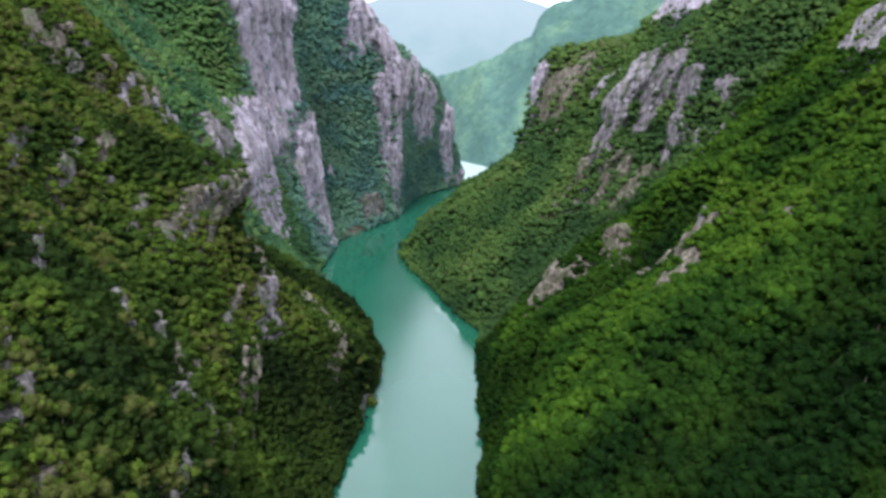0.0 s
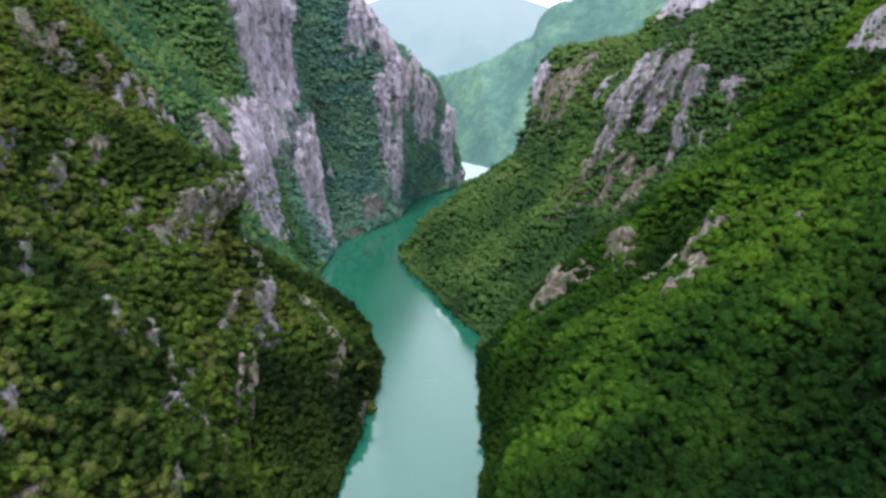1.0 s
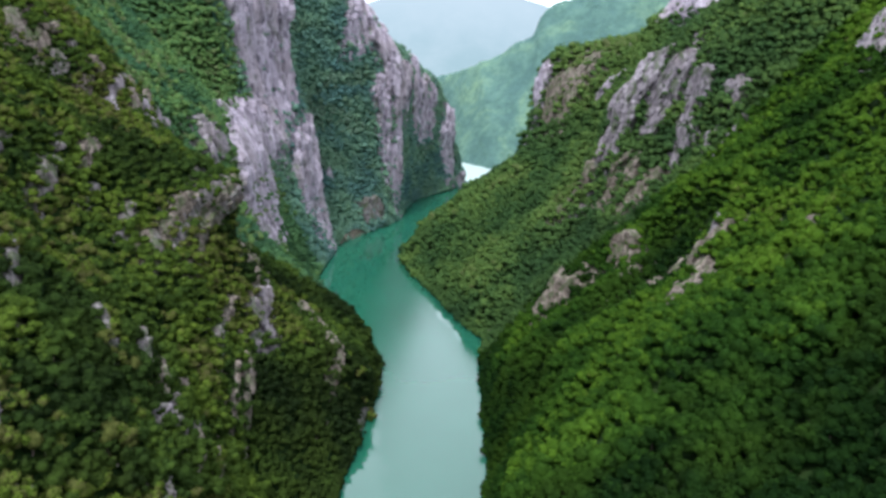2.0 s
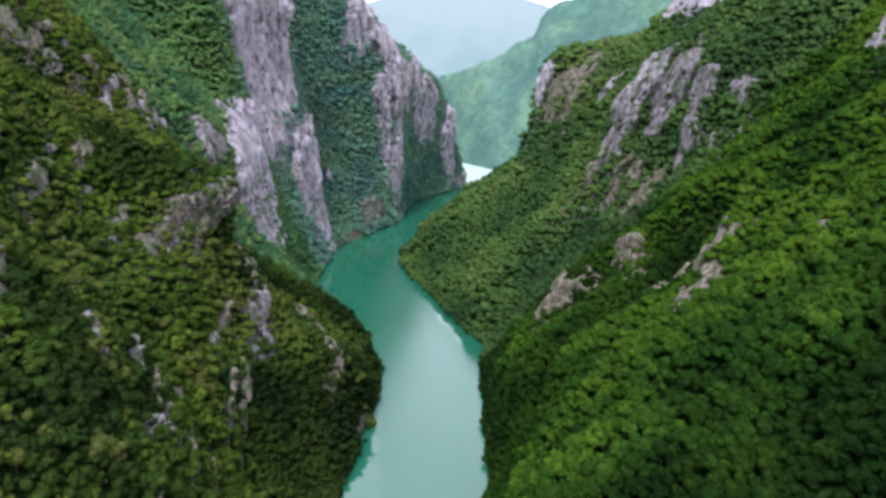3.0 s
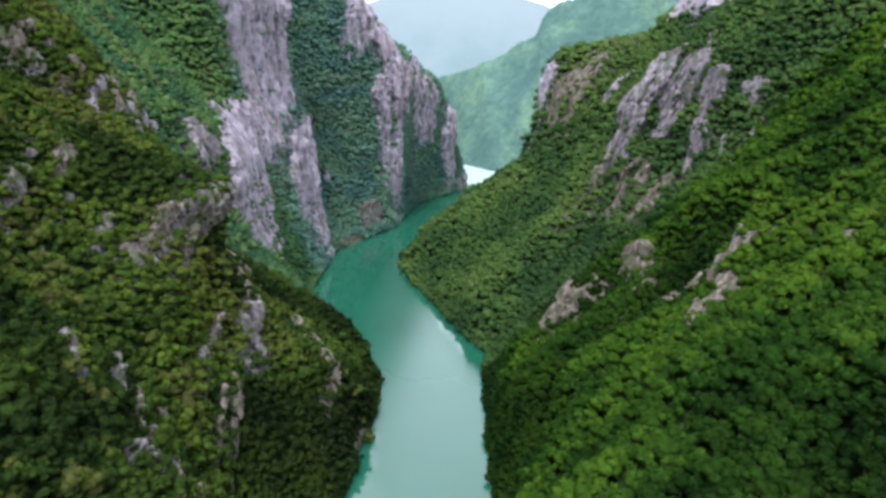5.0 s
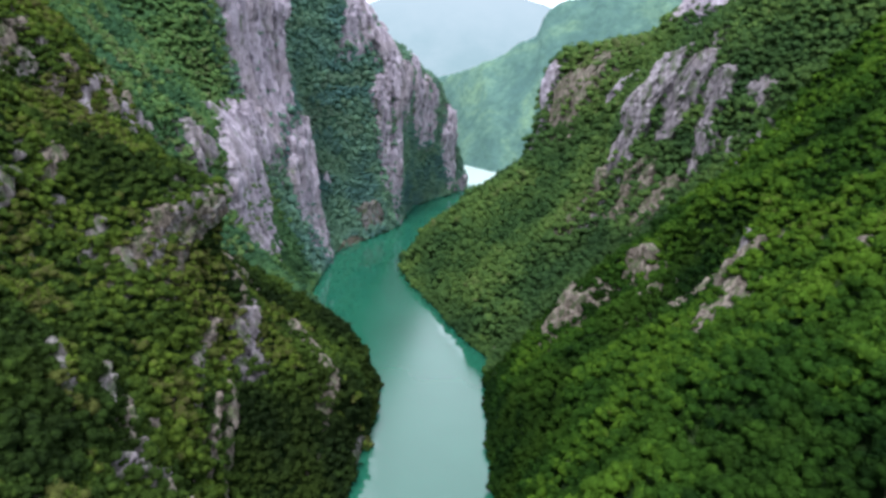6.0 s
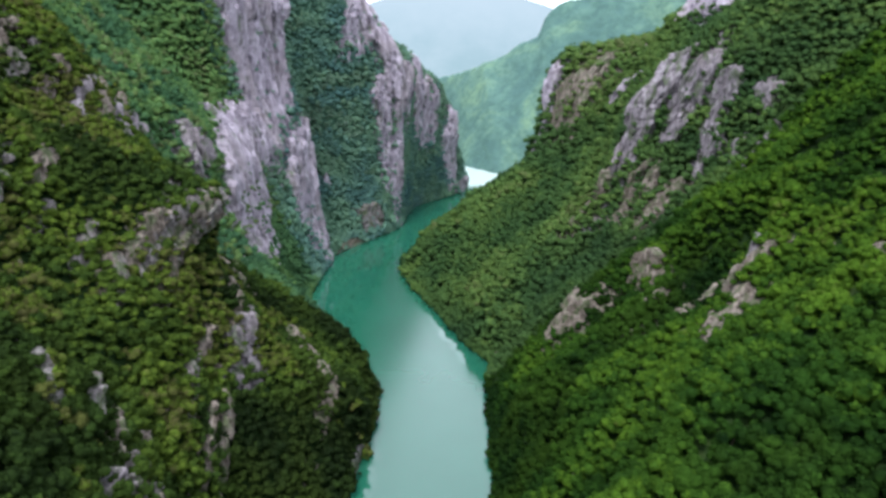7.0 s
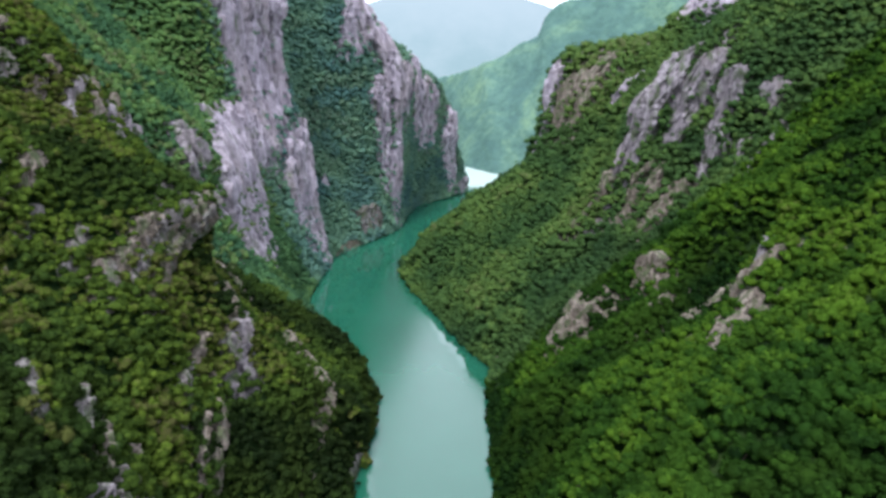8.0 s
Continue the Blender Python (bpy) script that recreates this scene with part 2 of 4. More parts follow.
def array_mesh(name, verts, tris, material, quads=None, smooth=True, tint=None):
    """A mesh from arrays of corners and faces, all triangles or all quads."""
    faces = tris if quads is None else quads
    k = faces.shape[1]
    me = bpy.data.meshes.new(name)
    me.vertices.add(len(verts))
    me.vertices.foreach_set("co", np.ascontiguousarray(verts, np.float32).ravel())
    me.loops.add(faces.size)
    me.loops.foreach_set("vertex_index", np.ascontiguousarray(faces, np.int32).ravel())
    me.polygons.add(len(faces))
    me.polygons.foreach_set("loop_start", np.arange(0, faces.size, k, dtype=np.int32))
    me.polygons.foreach_set("use_smooth", np.full(len(faces), smooth))
    if tint is not None:
        layer = me.attributes.new("tint", "FLOAT", "POINT")
        layer.data.foreach_set("value", np.ascontiguousarray(tint, np.float32))
    me.materials.append(material)
    me.update(calc_edges=True)
    return me


def grid_faces(rows, cols, flip=False):
    i = (np.arange(rows - 1)[:, None] * cols + np.arange(cols - 1)[None, :]).ravel()
    q = np.stack([i, i + 1, i + cols + 1, i + cols], 1)
    return q[:, ::-1] if flip else q


# ---- the gorge: cross-sections of its two sides ----
LEVELS = np.array([0, 25, 50, 75, 100, 125, 150, 190, 260], float)
Y0, Y1, H1, STEP = -200.0, 1000.0, 260.0, 2.0
YS, HS = np.arange(Y0, Y1 + 1, STEP), np.arange(0, H1 + 1, STEP)


def blur(a, sigma, axis):
    r = int(3 * sigma / STEP)
    k = np.exp(-0.5 * (np.arange(-r, r + 1) * STEP / sigma) ** 2)
    k /= k.sum()
    pad = [(0, 0), (0, 0)]
    pad[axis] = (r, r)
    p = np.pad(a, pad, mode="reflect", reflect_type="odd")
    return np.apply_along_axis(lambda line: np.convolve(line, k, "valid"), axis, p)


class Side:
    """One side of the gorge: how far out it stands at each distance along the river and each height."""

    def __init__(self, sign, seed):
        self.sign, self.seed, self.cuts = sign, seed, []

    def cut(self, y, *xs):
        self.cuts.append((y, np.interp(HS, LEVELS, xs)))

    def finish(self):
        ys = [c[0] for c in self.cuts]
        rows = np.array([c[1] for c in self.cuts])
        t = np.stack([np.interp(YS, ys, rows[:, j]) for j in range(len(HS))], 1)
        t = blur(blur(t, 3.5, 0), 4.0, 1)
        yy, hh = YS[:, None], HS[None, :]
        rough = 2.6 * fbm(yy / 34, hh / 44, self.seed, self.seed, 3) + 1.3 * fbm(yy / 9, hh / 16, 5.5, self.seed + 9, 2)
        ribs = 1 - 2 * np.abs(fbm(yy / 30 + hh / 260, hh / 150, 2.5, self.seed + 31, 3))
        rough = rough + 3.0 * (ribs - 0.45) * np.clip((440 - yy) / 60, 0, 1)
        gully = 1 - 2 * np.abs(fbm(yy / 46 - hh / 70, hh / 130, 6.5, self.seed + 57, 2))
        rough = rough + 3.4 * (gully - 0.5) * np.clip((300 - yy) / 60, 0, 1) * np.clip((hh - 10) / 25, 0, 1)
        self.spur = 0 * yy * hh
        if self.sign > 0:  # wooded ribs that run down the near slope, each with a hollow on its far side
            for y_foot, h_foot, out, wide, lean in ((147, 60, 6.0, 9, 0.74), (211, 58, 4.5, 8, 0.5), (262, 88, 4.5, 9, -0.9), (284, 45, 3.5, 9, 0.3)):
                band = np.clip((hh - h_foot + 32) / 15, 0, 1) * np.clip((h_foot + 65 - hh) / 20, 0, 1)
                u = (yy - y_foot - lean * (hh - h_foot)) / wide
                self.spur = self.spur + band * out * (np.exp(-u ** 2) - np.exp(-(u - 1.7) ** 2))
        rough = rough + self.spur
        self.table = t - self.sign * rough * np.clip(hh / 12, 0.15, 1) * np.where(yy > 430, 0.6, 1.0)
        dy = np.gradient(self.table, STEP, axis=0)
        dh = np.gradient(self.table, STEP, axis=1)
        self.area = np.sqrt(1 + dy ** 2 + dh ** 2) * STEP * STEP
        n = np.stack([np.full_like(dy, 1.0), -dy, -dh], -1) * -self.sign
        self.normal = n / np.linalg.norm(n, axis=-1, keepdims=True)
        self.rocks = []

    def pick(self, a, y, h):
        u, v = np.clip((y - Y0) / STEP, 0, len(YS) - 1.001), np.clip(h / STEP, 0, len(HS) - 1.001)
        i, j = u.astype(int), v.astype(int)
        fu, fv = u - i, v - j
        if a.ndim == 3:
            fu, fv = fu[..., None], fv[..., None]
        return (a[i, j] * (1 - fu) + a[i + 1, j] * fu) * (1 - fv) + (a[i, j + 1] * (1 - fu) + a[i + 1, j + 1] * fu) * fv

    def at(self, y, h):
        """The canopy's level on this side, and the way out of the slope."""
        y, h = np.asarray(y, float), np.asarray(h, float)
        return np.stack([self.pick(self.table, y, h), y, h], -1), self.pick(self.normal, y, h)


LEFT, RIGHT = Side(-1, 3), Side(1, 17)
#         y     0    25   50   75   100   125   150   190   260 m above the water
LEFT.cut(-200, -34, -48, -62, -78, -95, -113, -133, -165, -225)
LEFT.cut(40, -34, -48, -62, -78, -95, -113, -133, -165, -225)
LEFT.cut(135, -33, -45, -55, -70, -92, -112, -132, -165, -225)
LEFT.cut(180, -30, -57, -66, -77, -104, -118, -140, -172, -230)
LEFT.cut(215, -24, -44, -65, -70, -94, -109, -138, -170, -230)
LEFT.cut(245, -20, -25, -52, -69, -60, -116, -136, -168, -228)
LEFT.cut(275, -18, -28, -64, -87, -91, -109, -118, -162, -225)
LEFT.cut(298, -18, -28, -62, -105, -104, -116, -133, -170, -228)
LEFT.cut(318, -34, -46, -70, -103, -107, -121, -143, -174, -232)
LEFT.cut(350, -56, -72, -93, -98, -104, -120, -142, -176, -236)
LEFT.cut(380, -66, -78, -86, -93, -104, -120, -143, -182, -240)
LEFT.cut(412, -69, -80, -92, -100, -110, -128, -150, -184, -242)
LEFT.cut(432, -68, -80, -92, -102, -110, -116, -120, -128, -145)
LEFT.cut(470, -66, -76, -84, -90, -97, -102, -106, -111, -122)
LEFT.cut(500, -66, -72, -77, -80, -84, -87, -90, -93, -100)
LEFT.cut(520, -56, -70, -82, -92, -101, -108, -116, -128, -150)
LEFT.cut(548, -40, -56, -66, -75, -84, -93, -103, -118, -140)
LEFT.cut(575, -22, -32, -42, -46, -48, -52, -54, -56, -75)
LEFT.cut(600, -16, -16, -16, -16, -16, -15, -16, -46, -110)
LEFT.cut(626, -14, -14, -14, -14, -14, -14, -18, -70, -130)
LEFT.cut(681, -2, -2, -2, -3, -3, -3, -6, -70, -130)
LEFT.cut(730, 34, 33, 32, 30, 28, 26, -20, -80, -140)
LEFT.cut(747, 46, 45, 44, 43, 38, -10, -50, -90, -140)
LEFT.cut(764, 60, 56, 48, 20, -20, -50, -80, -110, -150)
LEFT.cut(790, 20, 0, -30, -50, -70, -90, -110, -130, -160)
LEFT.cut(830, -70, -90, -110, -130, -150, -170, -190, -220, -260)
LEFT.cut(1000, -300, -320, -340, -360, -380, -400, -420, -450, -500)
RIGHT.cut(-200, 16, 24, 36, 60, 95, 125, 155, 200, 270)
RIGHT.cut(40, 16, 24, 36, 60, 95, 125, 155, 200, 270)
RIGHT.cut(130, 18, 26, 25, 78, 98, 133, 160, 200, 270)
RIGHT.cut(160, 20, 22, 50, 68, 110, 135, 160, 200, 270)
RIGHT.cut(180, 21, 33, 54, 78, 114, 147, 163, 200, 270)
RIGHT.cut(210, 25, 35, 53, 101, 114, 145, 164, 204, 272)
RIGHT.cut(238, 26, 38, 54, 98, 123, 141, 168, 206, 275)
RIGHT.cut(260, 28, 46, 88, 103, 110, 143, 171, 212, 280)
RIGHT.cut(282, 29, 48, 68, 97, 131, 158, 183, 220, 285)
RIGHT.cut(300, 30, 50, 76, 108, 137, 152, 177, 215, 280)
RIGHT.cut(318, 35, 52, 81, 108, 129, 134, 147, 196, 270)
RIGHT.cut(335, 27, 46, 75, 98, 115, 128, 142, 185, 260)
RIGHT.cut(350, 21, 32, 60, 88, 98, 106, 126, 178, 255)
RIGHT.cut(372, 14, 30, 56, 84, 102, 116, 138, 188, 258)
RIGHT.cut(397, 7, 28, 52, 80, 104, 120, 142, 186, 240)
RIGHT.cut(430, -5, 18, 42, 68, 92, 106, 130, 168, 215)
RIGHT.cut(450, -11, 8, 34, 64, 86, 94, 112, 260, 330)
RIGHT.cut(466, -14, 4, 31, 70, 79, 81, 88, 320, 420)
RIGHT.cut(490, -14, 8, 40, 80, 92, 96, 106, 330, 430)
RIGHT.cut(515, 5, 30, 65, 105, 125, 135, 155, 335, 435)
RIGHT.cut(560, 60, 90, 130, 170, 200, 230, 265, 370, 470)
RIGHT.cut(620, 130, 160, 200, 240, 280, 320, 350, 400, 460)
RIGHT.cut(1000, 420, 450, 490, 530, 570, 610, 640, 690, 750)
LEFT.finish()
RIGHT.finish()

# ---- ground: one sheet from rim to rim, under the river ----
rows = np.arange(Y0, Y1 + 1, 4.0)
levels = np.arange(H1, -1, -4.0)


def ground_strip(side):
    p, n = side.at(rows[:, None] + 0 * levels[None, :], levels[None, :] + 0 * rows[:, None])
    sink = np.where((rows > 330) & (side is LEFT), 2.4, 3.2)[:, None, None] * np.clip(levels / 10, 0.25, 1)[None, :, None]
    p = p - n * sink
    p[..., 2] = np.where(levels[None, :] < 1, -1.0, p[..., 2])
    return p


left, right = ground_strip(LEFT), ground_strip(RIGHT)[:, ::-1]
bed = []
for f in (0.12, 0.35, 0.65, 0.88):
    b_ = left[:, -1] * (1 - f) + right[:, 0] * f
    b_[:, 2] = -7
    bed.append(b_[:, None])
rim_l, rim_r = left[:, :1] + np.array([-1500, 0, 160.0]), right[:, -1:] + np.array([1500, 0, 160.0])
sheet = np.concatenate([rim_l, left, *bed, right, rim_r], 1)
sheet = np.concatenate([sheet[:1] - np.array([0, 3000, 0]), sheet, sheet[-1:] + np.array([0, 3500, 0])], 0)
ground = new("ground", array_mesh("ground", sheet.reshape(-1, 3), None, EARTH, grid_faces(*sheet.shape[:2])))
ground.data.materials.append(GRASS)
along = np.repeat(np.arange(sheet.shape[0] - 1), sheet.shape[1] - 1)
across = np.tile(np.arange(sheet.shape[1] - 1), sheet.shape[0] - 1)
ground.data.polygons.foreach_set("material_index", ((along > 158) & (across < 66)).astype(np.int32))
tagged(ground, "steep scrub-covered gorge slopes of brown soil", "ground", kind="structure")

wx, wy = np.meshgrid(np.linspace(-600, 700, 40), np.linspace(-3200, 1150, 40))
wv = np.stack([wx, wy, 0 * wx], -1)
water = new("water", array_mesh("water", wv.reshape(-1, 3), None, WATER, grid_faces(40, 40)))
tagged(water, "calm milky green river water reflecting the sky", "river", kind="structure")

# ---- far hill behind the bend, and the mountain with painted haze ----
hx, hy = np.meshgrid(np.arange(-420, 900, 5.0), np.concatenate([np.arange(700, 1300, 4.0), np.arange(1300, 2300, 25.0)]))


def hill_height(x, y):
    shore = 985 - 1.6 * np.clip(x - 42, 0, 60) - 0.45 * np.clip(x - 85, -200, 250) + 14 * fbm(x / 60, 0 * x, 2.0, 41, 3)
    d = np.clip(y - shore, -40, None)
    u = x * 1100 / np.maximum(y, 900)
    crest = np.interp(u, (-300, 0, 58, 134, 172, 190, 200, 243, 365, 700), (140, 104, 122, 153, 170, 178, 203, 232, 262, 330))
    k = np.clip(d / 190, 0, 1)
    z = crest * (0.75 * k + 0.25 * k * k * (3 - 2 * k)) + 0.05 * np.clip(d - 190, -50, 0) - 0.10 * np.clip(d - 190, 0, None)
    return z + np.clip(d / 60, 0, 1) * 19 * (0.6 - 1.6 * np.abs(fbm(x / 95 + y / 400, y / 230, 1.0, 43, 5))) + np.where(d < 0, d * 0.4, 0) + np.clip(d / 10, 0, 1) * (3.2 * fbm(x / 13, y / 13, 6.0, 47, 3) + 2.5 * fbm(x / 41, y / 41, 8.0, 53, 2))


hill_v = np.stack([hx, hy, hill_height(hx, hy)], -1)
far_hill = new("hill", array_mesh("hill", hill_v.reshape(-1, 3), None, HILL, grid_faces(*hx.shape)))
tagged(far_hill, "wooded hillside beyond the river bend, its green paled for haze", "hill", kind="structure")

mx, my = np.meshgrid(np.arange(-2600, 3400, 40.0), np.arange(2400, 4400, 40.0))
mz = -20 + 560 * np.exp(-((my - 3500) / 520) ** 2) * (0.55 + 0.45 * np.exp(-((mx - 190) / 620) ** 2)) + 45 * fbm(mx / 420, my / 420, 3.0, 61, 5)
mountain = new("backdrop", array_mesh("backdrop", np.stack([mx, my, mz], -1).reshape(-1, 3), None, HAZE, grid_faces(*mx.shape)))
tagged(mountain, "distant mountain backdrop, self-lit with blue-green haze painted in", "mountain", kind="structure")


# ---- rock ----
def bare(spot, y, h):
    """How far inside a rock (over 0) or outside it (under 0) a place on the slope lies."""
    cy, ch, ry, rh, lean, ragged, seed = spot
    v = (h - ch) / rh
    u = (y - cy - lean * (h - ch)) / ry
    a, b_ = max(ry * 0.75, 2.0), max(rh * 0.9, 3.0)
    lobes = fbm(y / a, h / b_, seed * 0.37, seed, 4) + 0.75 * fbm(y / 2.4, h / 9.0, 8.8, seed + 3, 3)
    return 1 - np.abs(u) ** 2.3 - np.abs(v) ** 2.3 + ragged * 1.5 * lobes


def rock(side, y, h, ry, rh, thick, name="rock_outcrop", label="", material=None, lean=0.0, flute=1.5, cell=0.9, ragged=1.0, veg=0.07):
    """A jagged piece of rock that stands out of a slope, about 2 ry long and 2 rh high. lean: how far its top is shifted along the river."""
    seed = int(abs(y * 13 + h * 7)) % 9973
    spot = (y, h, ry, rh, lean, ragged, seed)
    side.rocks.append((spot, veg, thick))
    over = 1.25 + 0.25 * ragged
    nu, nv = max(10, int(2 * over * ry / cell)), max(10, int(2 * over * rh / cell))
    u, v = np.meshgrid(np.linspace(-over, over, nu), np.linspace(-over, over, nv))
    hh = np.clip(h + v * rh, 0.0, H1)
    yy = y + u * ry + lean * v * rh
    p, n = side.at(yy, hh)
    inside = bare(spot, yy, hh)
    big = min(max(min(ry, rh) / 9, 0.45), 1.6)
    ribs = 1 - 2.2 * np.abs(fbm(yy / (8.0 * big), hh / (40 * big), 3.3, seed + 5, 4))
    slab = fbm(yy / (11 * big), hh / (26 * big), 7.7, seed + 11, 3)
    ledge = np.abs(fbm(yy / (16 * big), hh / (4.5 * big), 5.2, seed + 17, 3))
    blade = ((yy + 5 * big * fbm(yy / (20 * big), hh / (22 * big), 4.4, seed + 41, 3)) / (5.5 * big)) % 1.0
    crack = np.exp(-(fbm(yy / (5.5 * big), hh / (45 * big), 9.1, seed + 29, 3) / 0.045) ** 2)
    chip = fbm(yy / 1.7, hh / 4.6, 1.1, seed + 21, 3)
    body = np.clip(inside * 3.5, 0, 1)
    lift = -3.9 + 1.6 * np.clip(inside * 3 + 1, 0, 1) + body * (1.3 * min(big, 1.0) + thick * (0.5 + 0.3 * v) + np.clip(0.2 * rh * v, -1.2, 2.5)
                                                                + flute * big * (0.8 * ribs + 1.1 * slab + 1.5 * (blade - 0.5) - 0.6 * ledge - 0.9 * crack) + (0.9 if big < 0.8 else 0.5) * chip)
    p = p + n * np.array([1, 1, 0.3]) * lift[..., None]
    ob = new(name, array_mesh(name, p.reshape(-1, 3), None, material or ROCK, grid_faces(nv, nu, side.sign < 0), smooth=False))
    if not label:
        size = "large" if min(ry, rh) > 6 else "small" if min(ry, rh) < 2.6 else "jagged"
        tone = "pale buff" if material is ROCK_PALE else "weathered grey" if material is ROCK_GREY else "mauve-grey"
        shape = "rib" if rh > 1.6 * ry else "ledge" if ry > 2 * rh else "outcrop"
        label = f"{size} {tone} limestone {shape} among green scrub"
    tagged(ob, label, "rock")
    return ob


# the tall cliffs, then the crags and ledges on the slopes
CLIFF = "towering mauve-grey limestone cliff with dark vertical cracks"
rock(LEFT, 472, 166, 30, 104, 6, "cliff", CLIFF, lean=0.05, flute=1.5, cell=1.1, ragged=0.4, veg=0.02)
rock(LEFT, 488, 48, 24, 60, 5, "cliff", "lower buttress of a mauve-grey limestone cliff at the water", lean=0.1, flute=1.4, cell=1.0, ragged=0.5)
rock(LEFT, 398, 78, 46, 44, 5, "cliff", "broken mauve-grey limestone foot of a tall cliff", lean=0.7, flute=1.6, cell=0.9, ragged=0.5)
rock(LEFT, 249, 146, 5.1, 8.8, 2.6, lean=1.2, flute=1.8, cell=0.5, ragged=1.15, veg=0.3, material=ROCK_PALE)
rock(LEFT, 253, 141, 4.2, 7.7, 2.6, lean=1.2, flute=1.8, cell=0.5, ragged=1.15, veg=0.3, material=ROCK_GREY)
rock(LEFT, 260, 136, 4.8, 8.8, 2.6, lean=1.2, flute=1.8, cell=0.5, ragged=1.15, veg=0.3, material=ROCK_PALE)
rock(LEFT, 268, 131, 3.9, 7.7, 2.6, lean=1.2, flute=1.8, cell=0.5, ragged=1.15, veg=0.3, material=ROCK_CRAG)
rock(LEFT, 276, 126.5, 5.1, 8.8, 2.6, lean=1.2, flute=1.8, cell=0.5, ragged=1.15, veg=0.3, material=ROCK_PALE)
rock(LEFT, 293, 121, 4.2, 7.7, 2.6, lean=1.2, flute=1.8, cell=0.5, ragged=1.15, veg=0.3, material=ROCK_PALE)
rock(LEFT, 279, 118, 4.5, 8.8, 2.6, lean=1.2, flute=1.8, cell=0.5, ragged=1.15, veg=0.3, material=ROCK_CRAG)
rock(LEFT, 294, 112.5, 3.9, 8.8, 2.6, lean=1.2, flute=1.8, cell=0.5, ragged=1.15, veg=0.3, material=ROCK_CRAG)
rock(LEFT, 305, 108, 3.9, 9.9, 2.6, lean=0.1, flute=1.8, cell=0.5, ragged=0.9, veg=0.15, material=ROCK_CRAG)
rock(LEFT, 222, 92, 4.3, 6.6, 3.2, lean=1.2, flute=1.8, cell=0.5, ragged=0.85, veg=0.3, material=ROCK_PALE)
rock(LEFT, 228, 92.5, 4.6, 9.9, 3.2, lean=1.2, flute=1.8, cell=0.5, ragged=0.85, veg=0.3, material=ROCK_GREY)
rock(LEFT, 232, 91, 4.6, 11, 3.2, lean=1.2, flute=1.8, cell=0.5, ragged=0.85, veg=0.3, material=ROCK_PALE)
rock(LEFT, 235, 90, 4.1, 9.9, 3.2, lean=1.2, flute=1.8, cell=0.5, ragged=0.85, veg=0.3, material=ROCK_GREY)
rock(LEFT, 236, 89.5, 3.5, 7.7, 3.2, lean=1.2, flute=1.8, cell=0.5, ragged=0.85, veg=0.3, material=ROCK_PALE)
rock(LEFT, 340, 100, 13, 15, 5, "rock_spire", "row of pointed mauve-grey limestone spires", lean=0.5, flute=2.0, cell=0.7, material=ROCK_CRAG)
rock(LEFT, 594, 100, 11, 105, 5, "cliff", "vertical mauve-grey limestone headland cliff", flute=1.6, cell=1.2, ragged=0.75)
rock(LEFT, 580, 172, 9, 30, 4, "cliff", "rough grey limestone cliff partly covered by scrub", lean=0.2, flute=1.5, cell=1.2, ragged=0.75)
rock(LEFT, 690, 100, 26, 42, 4, "cliff", "grey limestone wall streaked with dark scrub", flute=1.5, cell=1.3, ragged=0.75)
rock(LEFT, 735, 55, 12, 48, 4, "cliff", "grey limestone wall ending in a rounded corner", flute=1.5, cell=1.3, ragged=0.75)
rock(LEFT, 640, 108, 10, 34, 4, "cliff", "narrow grey limestone cliff above dark scrub", flute=1.5, cell=1.3, ragged=0.75)
rock(LEFT, 748, 8, 18, 9, 3, "rock_outcrop", "low grey limestone shore rock at the bend", cell=1.0)
rock(LEFT, 562, 16, 12, 12, 4, "rock_outcrop", "pale limestone shore crag beside green water", material=ROCK_GREY, flute=1.4, cell=0.9)
rock(LEFT, 525, 2, 22, 4, 2, "rock_outcrop", "low pale limestone ledge along the waterline", material=ROCK_PALE, cell=0.9)
rock(RIGHT, 462, 118, 4.5, 33, 5, "cliff", "steep mauve-grey limestone cliff below a wooded top", flute=0.6, cell=0.9, ragged=0.5)
rock(RIGHT, 416, 180, 34, 13, 5, "cliff", "mauve-grey limestone cliff band on the wooded ridge", flute=1.5, cell=1.0, ragged=0.4, veg=0.03)
rock(RIGHT, 347, 113, 5.9, 37, 4, "cliff", "long grey limestone crag running down the slope", flute=2.4, cell=0.7, ragged=0.55, material=ROCK_CRAG, veg=0.03)
rock(RIGHT, 338, 129, 5.5, 22, 4, "cliff", "tall fluted grey limestone rib on the slope", flute=2.4, cell=0.6, ragged=0.55, material=ROCK_CRAG, veg=0.03)
rock(RIGHT, 326, 129, 5.5, 15, 3.5, "cliff", "fissured pale grey limestone crag below trees", flute=2.4, cell=0.6, ragged=0.6, material=ROCK_CRAG, veg=0.03)
rock(RIGHT, 312, 131, 3.8, 8, 3, cell=0.6, ragged=0.8, material=ROCK_CRAG)
rock(RIGHT, 321, 106, 4.6, 14, 3, flute=1.8, cell=0.6, ragged=0.9, material=ROCK_CRAG)
rock(RIGHT, 309, 106.5, 3, 9, 3, flute=1.8, cell=0.6, ragged=0.9, material=ROCK_CRAG)
rock(RIGHT, 298, 108.5, 4.6, 9, 3, cell=0.6, ragged=0.8, material=ROCK_CRAG)
rock(RIGHT, 335, 85, 5.5, 14, 2.5, flute=2.2, cell=0.6, ragged=0.95, veg=0.15, material=ROCK_PALE)
rock(RIGHT, 322, 80, 5, 11, 2.5, flute=2.2, cell=0.6, ragged=0.95, veg=0.15, material=ROCK_PALE)
rock(RIGHT, 350, 76, 4, 13, 2.5, flute=2.2, cell=0.6, material=ROCK_PALE, ragged=1.1, veg=0.2)
